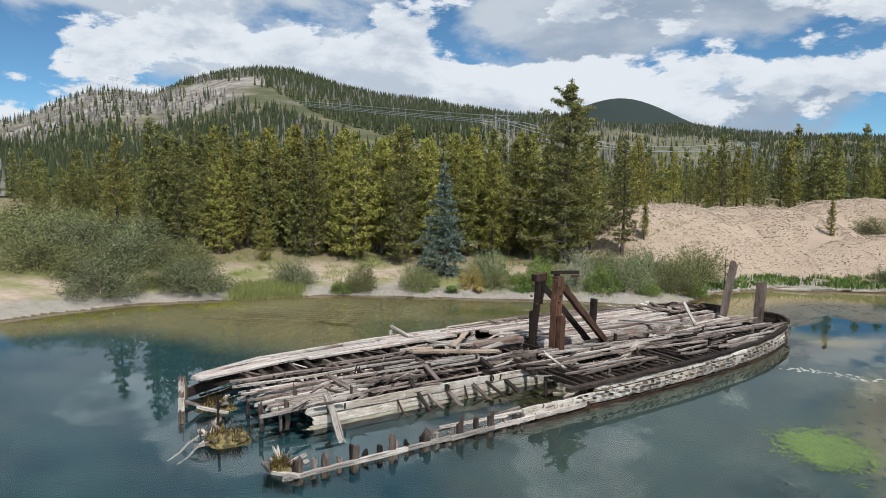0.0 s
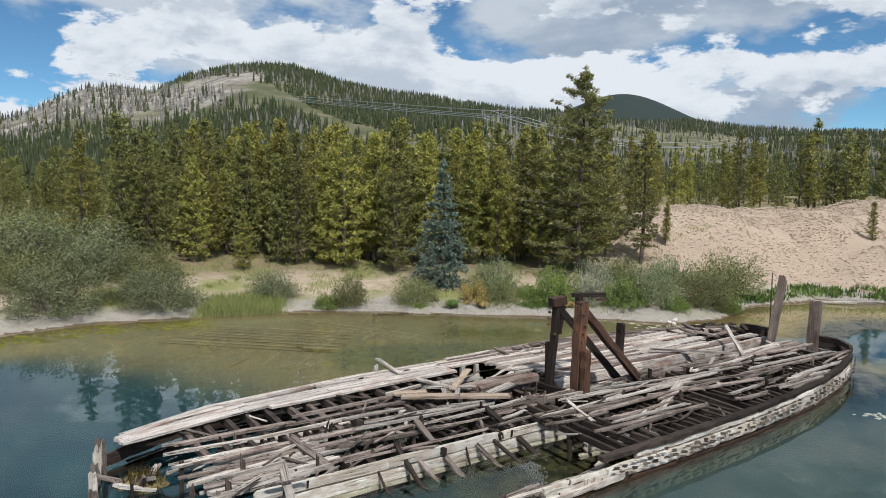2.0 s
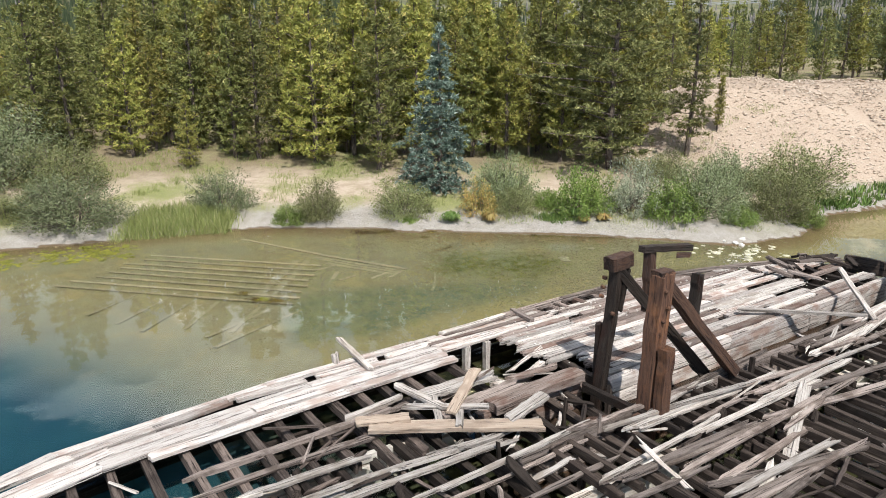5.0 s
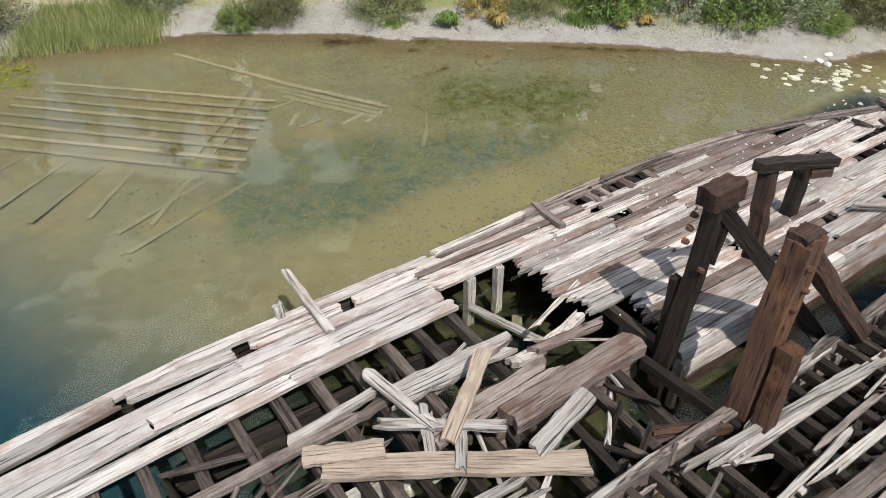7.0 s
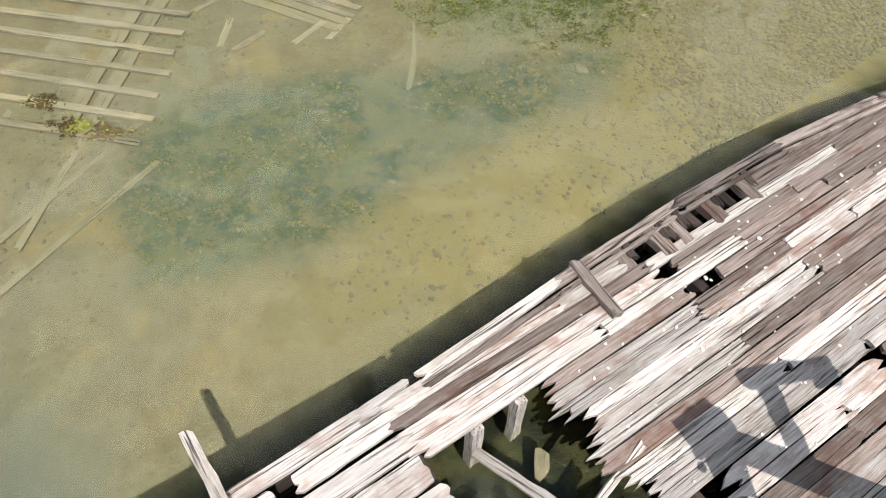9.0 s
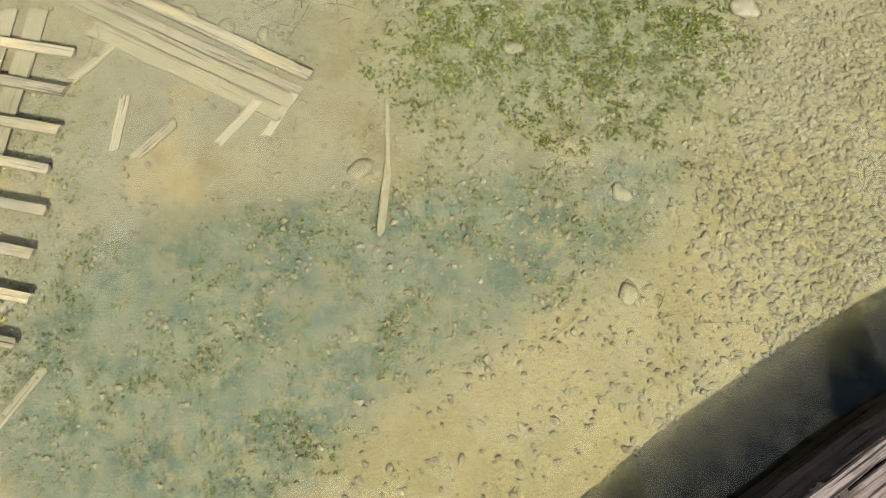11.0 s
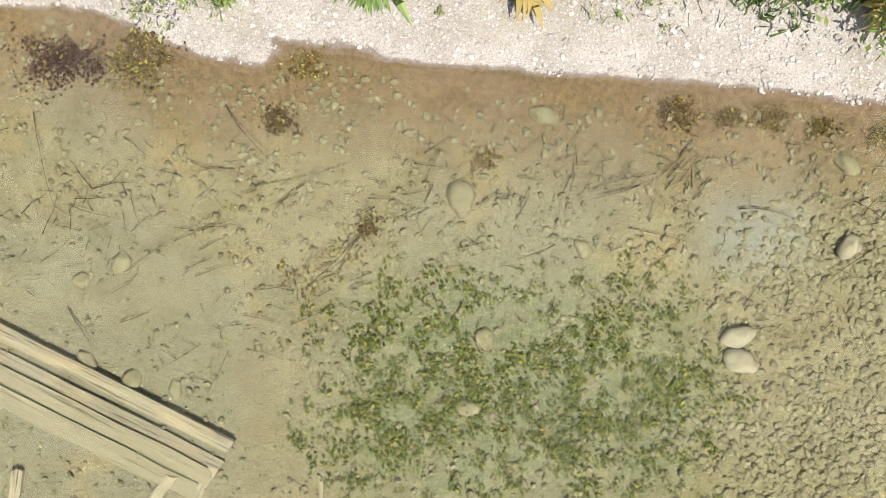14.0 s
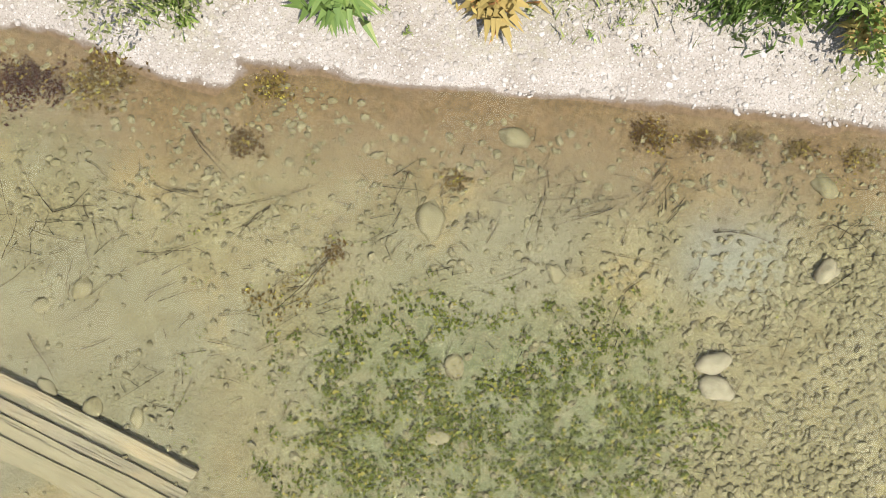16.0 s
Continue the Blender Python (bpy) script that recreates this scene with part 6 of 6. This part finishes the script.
def twigs(name, spots, material, label, seed):
    """Thin bent sticks; each spot gives x, y, heading, length and thickness."""
    g = np.random.RandomState(seed)
    out = []
    spots = np.array(spots)
    for (x, y, az, ln, r), z in zip(spots, land(spots[:, 0], spots[:, 1])[0] + 0.03):
        p = np.array([x, y, z])
        for k in range(4):
            q = p + np.array([math.cos(az), math.sin(az), 0]) * ln / 4
            q[2] = z + g.uniform(0.0, 0.05)
            out += stick_soup(p, q, r * 0.85 * (1 - 0.2 * k))
            if k and g.rand() < 0.2:
                b = az + g.choice((-0.7, 0.7))
                out += stick_soup(q, q + np.array([math.cos(b), math.sin(b), 0.02]) * ln * 0.22, r * 0.4)
            p, az = q, az + g.normal(0, 0.13)
    return tagged(new(name, soup(name, out, material)), label, "twigs", kind="stuff")


tw = []
for cx, cy, n, head, size in ((3.0, 40.8, 26, 0.7, 0.55), (2.1, 40.9, 14, 1.1, 0.5), (0.9, 40.7, 8, 1.4, 0.4), (1.5, 40.0, 10, 0.4, 0.4), (4.3, 40.9, 8, 0.7, 0.6), (5.5, 40.2, 9, 0.3, 0.5), (5.0, 39.3, 7, 0.9, 0.4),
                              (-0.6, 39.6, 8, 0.9, 0.5), (-1.3, 40.5, 9, 0.5, 0.45), (-2.1, 39.6, 12, 0.5, 0.5), (-2.8, 40.2, 12, 1.9, 0.45), (-3.4, 39.9, 10, 0.8, 0.4), (-1.2, 39.0, 7, 0.2, 0.45), (-2.4, 38.8, 7, 0.6, 0.5),
                              (-0.4, 38.4, 8, 1.0, 0.3), (-4.4, 39.6, 8, 0.6, 0.5), (0.2, 40.2, 6, 0.3, 0.35), (3.5, 39.9, 9, 1.2, 0.3), (1.7, 34.2, 2, 0.6, 0.5), (3.6, 34.4, 3, 0.7, 0.4)):
    for _ in range(n):
        tw.append((cx + gs.normal(0, 0.38), cy + gs.normal(0, 0.24), head + gs.normal(0, 0.45) + (math.pi if gs.rand() < 0.4 else 0), size * gs.uniform(0.35, 1.5), gs.uniform(0.006, 0.010)))
small, _ = scatter(260, -5, 6.5, 37.6, 41.6, lambda x, y, d: d < -0.4)
tw += [(x, y, gs.uniform(0, 6.28), gs.uniform(0.06, 0.22), 0.008) for x, y in small]
tw += [(-0.15, 39.98, 4.0, 0.96, 0.014), (-0.2, 39.9, 4.05, 0.7, 0.011), (4.9, 40.55, 0.6, 0.75, 0.012), (4.15, 40.45, 0.1, 0.7, 0.014), (-3.55, 38.9, 5.3, 0.6, 0.014)]
tw += [(-1.81, 41.32, -0.97, 1.05, 0.012), (-3.34, 40.3, 0.3, 1.06, 0.011), (-3.0, 40.9, -0.43, 0.53, 0.009), (-2.2, 40.67, -0.41, 0.65, 0.010), (-1.26, 40.47, 0.23, 0.62, 0.009), (0.36, 40.78, -0.1, 0.58, 0.009),
       (0.5, 40.9, 0.57, 0.43, 0.012), (-4.07, 41.15, -1.31, 1.14, 0.011), (-3.6, 40.1, -0.35, 0.68, 0.009), (-3.25, 41.6, 0.5, 0.5, 0.010)]
twigs("bed_twigs", tw, TWIG, "dark thin twigs lying on the bed", 3)


def weed_mat(name, spots, material, label, seed, size=0.05, per=6, lift=0.0):
    g = np.random.RandomState(seed)
    spots = np.array(spots)
    n = len(spots)
    s = spots[:, None, 2:3]
    o = np.concatenate([spots[:, None, :2] + g.normal(0, 0.05, (n, per, 2)) * s, land(spots[:, 0], spots[:, 1])[0][:, None, None] + g.uniform(0.0, 0.06, (n, per, 1)) + lift], -1)
    u = unit(g.normal(0, 1, (n, per, 3)) * np.array([1, 1, 0.4]))
    w = np.cross(u, g.normal(0, 0.3, (n, per, 3)) * np.array([1, 1, 0]) + np.array([0, 0, 1]))
    q = size * s * g.uniform(0.5, 1.3, (n, per, 1))
    quads = np.stack([o - u * q, o - w * q * 0.6, o + u * q, o + w * q * 0.6], 2).reshape(-1, 4, 3)
    return tagged(new(name, soup(name, quads, material)), label, "pond weed", kind="stuff")


def tuft_spots(n, box, ring, soft, clump, floor):
    pts = np.stack([gs.uniform(box[0], box[1], n), gs.uniform(box[2], box[3], n)], -1)
    x, y = pts.T
    p = inside_patch(x, y, ring, soft) * np.clip(floor + clump * fbm(x * 4.2, y * 4.2, 15), 0, 1)
    return [(a, b, gs.uniform(0.5, 1.3)) for a, b in pts[gs.rand(n) < p]]


weed_mat("algae_patch", tuft_spots(7600, (-1.5, 5, 35.4, 40), WEED_PATCH, 0.7, 0.7, 0.34), ALGAE, "dark green algae tufts covering the bed", 1, 0.027, 11)
weed_mat("algae_scatter", tuft_spots(11000, (-5.4, 4.4, 30.6, 37), SILT_PATCH, 0.25, 0.8, 0.27), ALGAE, "olive green algae tufts on blue-grey silt", 2, 0.018, 6)
stray, _ = scatter(900, -5.4, 5.5, 31.5, 41.3, lambda x, y, d: d < -0.5 and across(x, y) > 11.2 and float(fbm(np.array([x]), np.array([y]), 23)[0]) > 0.08)
slat_end = [(x, y) for x, y in zip(gs.normal(-4.75, 0.35, 200), gs.uniform(33.7, 37.6, 200))]
weed_mat("algae_tufts", [(x, y, gs.uniform(0.4, 1.0)) for x, y in list(stray) + slat_end], ALGAE, "scattered small algae tufts on the sand", 4, 0.022, 6)
for i, (x, y, s, n) in enumerate(((-2.75, 41.85, 0.25, 50), (-1.2, 41.18, 0.13, 40), (3.35, 41.5, 0.16, 40), (3.95, 41.46, 0.12, 30), (4.4, 41.48, 0.16, 40), (5.0, 41.42, 0.1, 30), (5.65, 41.38, 0.15, 30), (6.3, 41.3, 0.1, 20), (-0.9, 41.8, 0.2, 40), (-0.13, 40.02, 0.08, 20), (-0.5, 39.6, 0.5, 22), (1.2, 40.9, 0.1, 18), (-2.9, 41.7, 0.3, 50))):
    weed_mat("pond_weed", [(x + gs.normal(0, s * 0.6), y + gs.normal(0, s * 0.35), gs.uniform(0.6, 1.4)) for _ in range(n)], MOSS, "brown and yellow weed clump by the waterline", 40 + i, 0.02, 12)
weed_mat("pond_weed", [(-3.75 + gs.normal(0, 0.28), 41.75 + gs.normal(0, 0.12), gs.uniform(0.6, 1.4)) for _ in range(150)], WEED_RED, "dark red-brown weed clump at the waterline", 90, 0.02, 14)
for i, (x, y) in enumerate(((-6.05, 33.95), (-6.6, 34.5), (-5.3, 33.85))):
    weed_mat("pond_weed", [(x + gs.normal(0, 0.12), y + gs.normal(0, 0.08), gs.uniform(0.6, 1.4)) for _ in range(40)], MOSS, "yellow weed clump caught on the sunken slats", 70 + i, 0.03, 10, 0.22)
weed_mat("pond_weed", [(-5.75 + gs.normal(0, 0.1), 33.92 + gs.normal(0, 0.07), gs.uniform(0.6, 1.3)) for _ in range(30)], WEED_YELLOW, "bright yellow weed tuft on a sunken slat", 75, 0.03, 10, 0.3)
shelf, _ = scatter(900, -22, -12, 33, 39.4, lambda x, y, d: -2.2 < d < -0.4)
weed_mat("floating_weed", [(x, y, gs.uniform(0.8, 2.2)) for x, y in shelf], WEED_YELLOW, "yellowish weed mats in the shallows", 60, 0.10, 4)
green = [(11.3 + gs.normal(0, 0.45), 18.2 + gs.normal(0, 0.65), gs.uniform(0.6, 2)) for _ in range(2200)]
weed_mat("bright_algae", green, ALGAE_BRIGHT, "bright green algae cloud in the shallows", 61, 0.04, 5, 0.15)

# debris island and overgrown stern corner
u_ang = radians(37.2)


def hull_xy(u, v):
    return -3.04 + u * math.cos(u_ang) - v * math.sin(u_ang), 14.64 + u * math.sin(u_ang) + v * math.cos(u_ang)


def tussock(u, v, s, label, seed):
    x, y = hull_xy(u, v)
    root = empty("debris_tussock", Matrix.Translation((x, y, 0)), label, "debris")
    g = np.random.RandomState(seed)
    bm = bmesh.new()
    bmesh.ops.create_icosphere(bm, subdivisions=3, radius=1)
    for p in bm.verts:
        k = 1 + 0.4 * noise.noise(p.co * 1.7 + Vector((seed, 0, 0)))
        p.co = Vector((p.co.x * s, p.co.y * s * 0.7, p.co.z * 0.22 + 0.02)) * k
    me = bpy.data.meshes.new("soil")
    bm.to_mesh(me)
    bm.free()
    me.materials.append(GROUND_PEAT)
    child(new("soil", me), root)
    out = []
    for _ in range(260):
        o = np.array([g.normal(0, s * 0.45), g.normal(0, s * 0.3), 0.12])
        d = np.array([g.normal(0, 0.3), g.normal(0, 0.3), 1]) * g.uniform(0.12, 0.42)
        e = np.array([g.normal(), g.normal(), 0]) * 0.012
        out.append((o - e, o + e, o + d))
    child(new("dry_grass", soup("dry_grass", out, MOSS)), root)
    for i in range(7):
        a = Vector((g.uniform(-s, s), g.uniform(-s * 0.6, s * 0.6), 0.02))
        b = a + Vector((g.uniform(-0.8, 0.8), g.uniform(-0.6, 0.6), g.uniform(0.05, 0.45)))
        ob = timber("stump_board", WOOD_GREY if i % 2 else WOOD_PALE, a, b, 0.14, 0.09, parent=root, rag=0.1, n=4)
    return root


pm = Mat("peat", 0.95, 0.1)
pm.color(pm.mix(pm.span(pm.noise(pm.coord(), 7.0, 5.0), 0.4, 0.62), (0.07, 0.055, 0.03), (0.22, 0.18, 0.08)))
GROUND_PEAT = pm.m
tussock(-0.4, 3.5, 0.75, "mossy debris hummock with broken stumps in the water", 3)
tussock(0.2, 6.3, 0.55, "overgrown rotten corner block with dry stalks", 5)
tussock(0.1, 0.6, 0.3, "reddish weed clump on the broken rail", 8)
for k in range(8):
    u, v = -0.92 + 0.05 * k, 6.15 + 0.19 * k
    timber("stern_board", WOOD_WHITE if k % 3 else WOOD_GREY, (u, v, -0.5), (u + 0.02, v, 0.22 + 0.26 * (k % 2) + 0.04 * k), 0.19, 0.09, rag=0.1, n=4)
for k, (u, v) in enumerate(((-1.2, 3.3), (-1.0, 3.0), (-0.9, 3.7))):
    x, y = hull_xy(u, v)
    pts = [np.array([x - 0.25 * s, y - 0.35 * s * (k + 1) / 2, 0.28 * math.sin(1.2 + 1.3 * s) - 0.02 * k]) for s in np.linspace(0, 2.2, 7)]
    quads = []
    for p, q in zip(pts, pts[1:]):
        quads += stick_soup(p, q, 0.035)
    tagged(new("driftwood_branch", soup("driftwood_branch", quads, WOOD_PALE)), "bare curved bleached branch reaching into the water", "branch")
x, y = hull_xy(-0.45, 4.0)
tagged(mesh_object("stake", *tapered([(x, y, -0.6), (x + 0.03, y, 1.05)], [0.05, 0.035]), WOOD_DARK), "thin dark upright stake in the water", "stake")
for k in range(14):
    x, y = 22 + k * 0.85 + gs.normal(0, 0.3), 47.6 - 0.07 * k + gs.normal(0, 0.25)
    z, t, ln = floor_z(x, y), gs.normal(0, 0.35), gs.uniform(1.0, 2.6)
    ob = timber("driftwood_log", WOOD_PALE, (x, y, max(z, 0.0) + 0.1), (x + ln * math.cos(t), y + ln * math.sin(t), max(z, 0.0) + 0.16), 0.13, 0.11, parent="world", rag=0.1, n=4)
    tagged(ob, "bleached driftwood log along the waterline", "driftwood", "driftwood on the shore")


# ---- power line ----
def pylon(x, y, h, turn):
    z = floor_z(x, y)
    root = empty("pylon", Matrix.Translation((x, y, z)) @ Matrix.Rotation(turn, 4, "Z"), "grey steel lattice power pylon on the hillside", "pylon", "pylons of the power line")

    def bar(name, a, b, r):
        child(new(name, soup(name, stick_soup(np.array(a), np.array(b), r), STEEL)), root)

    for sx in (-1, 1):
        for sy in (-1, 1):
            bar("leg", (sx * h * 0.12, sy * h * 0.06, -1), (sx * h * 0.1, sy * h * 0.012, h), h * 0.008)
        for k in range(5):
            z0, z1 = h * k / 5, h * (k + 1) / 5
            bar("strut", (sx * h * 0.115, -h * 0.05 * (1 - k / 6), z0), (sx * h * 0.11, h * 0.045 * (1 - (k + 1) / 6), z1), h * 0.005)
    for zz in (0.86, 0.97):
        bar("cross_arm", (-h * 0.3, 0, h * zz), (h * 0.3, 0, h * zz), h * 0.008)
    for k in range(-3, 3):
        bar("strut", (k * h * 0.1, 0, h * 0.86), ((k + 1) * h * 0.1, 0, h * 0.97), h * 0.005)
    return root


P1 = (7.8, 230.0, 19.0)
P2 = (107.0, 300.0, 16.0)
P3 = (113.5, 303.0, 16.0)
P0 = (-385.0, 752.0, 18.0)
for p, t in ((P1, 0.3), (P2, 0.9), (P3, 0.9), (P0, 0.3)):
    pylon(*p, t)


def cable(p, q, off, lift, sag):
    a = np.array([p[0] + off, p[1], floor_z(p[0], p[1]) + p[2] * lift])
    b = np.array([q[0] + off, q[1], floor_z(q[0], q[1]) + q[2] * lift])
    pts = [a + (b - a) * t - np.array([0, 0, sag * 4 * t * (1 - t)]) for t in np.linspace(0, 1, 15)]
    ring = [(0.09, 0), (-0.045, 0.08), (-0.045, -0.08)]
    verts = [(x, y + a, z + b) for x, y, z in pts for a, b in ring]
    faces = [(3 * k + i, 3 * k + (i + 1) % 3, 3 * k + 3 + (i + 1) % 3, 3 * k + 3 + i) for k in range(len(pts) - 1) for i in range(3)]
    tagged(mesh_object("power_cable", verts, faces, STEEL), "thin steel power cable strung between pylons", "cable", "cables of the power line")


for off, lift in ((-7, 0.86), (0, 0.86), (7, 0.86), (-4, 0.97)):
    cable(P0, P1, off, lift, 3)
    cable(P1, P2, off, lift, 5)
tagged(mesh_object("marker_rod", *tapered([(14.08, 35.3, 0.3), (14.08, 35.3, 3.35)], [0.03, 0.025]), BARK), "thin upright rod standing on the bow", "rod")


# pebbles lying on the far deck
deck_spots = []
while len(deck_spots) < 420:
    u, v = gs.uniform(12.8, 23.5), gs.uniform(6.6, 9.3)
    if gs.rand() < 0.35 + 0.65 * (v > 8):
        deck_spots.append((*hull_xy(u, v), gs.uniform(0.010, 0.027)))
stones("deck_pebbles", deck_spots, STONE_PALE, "small white pebbles strewn over the deck", 9, 0.7, level=0.795)
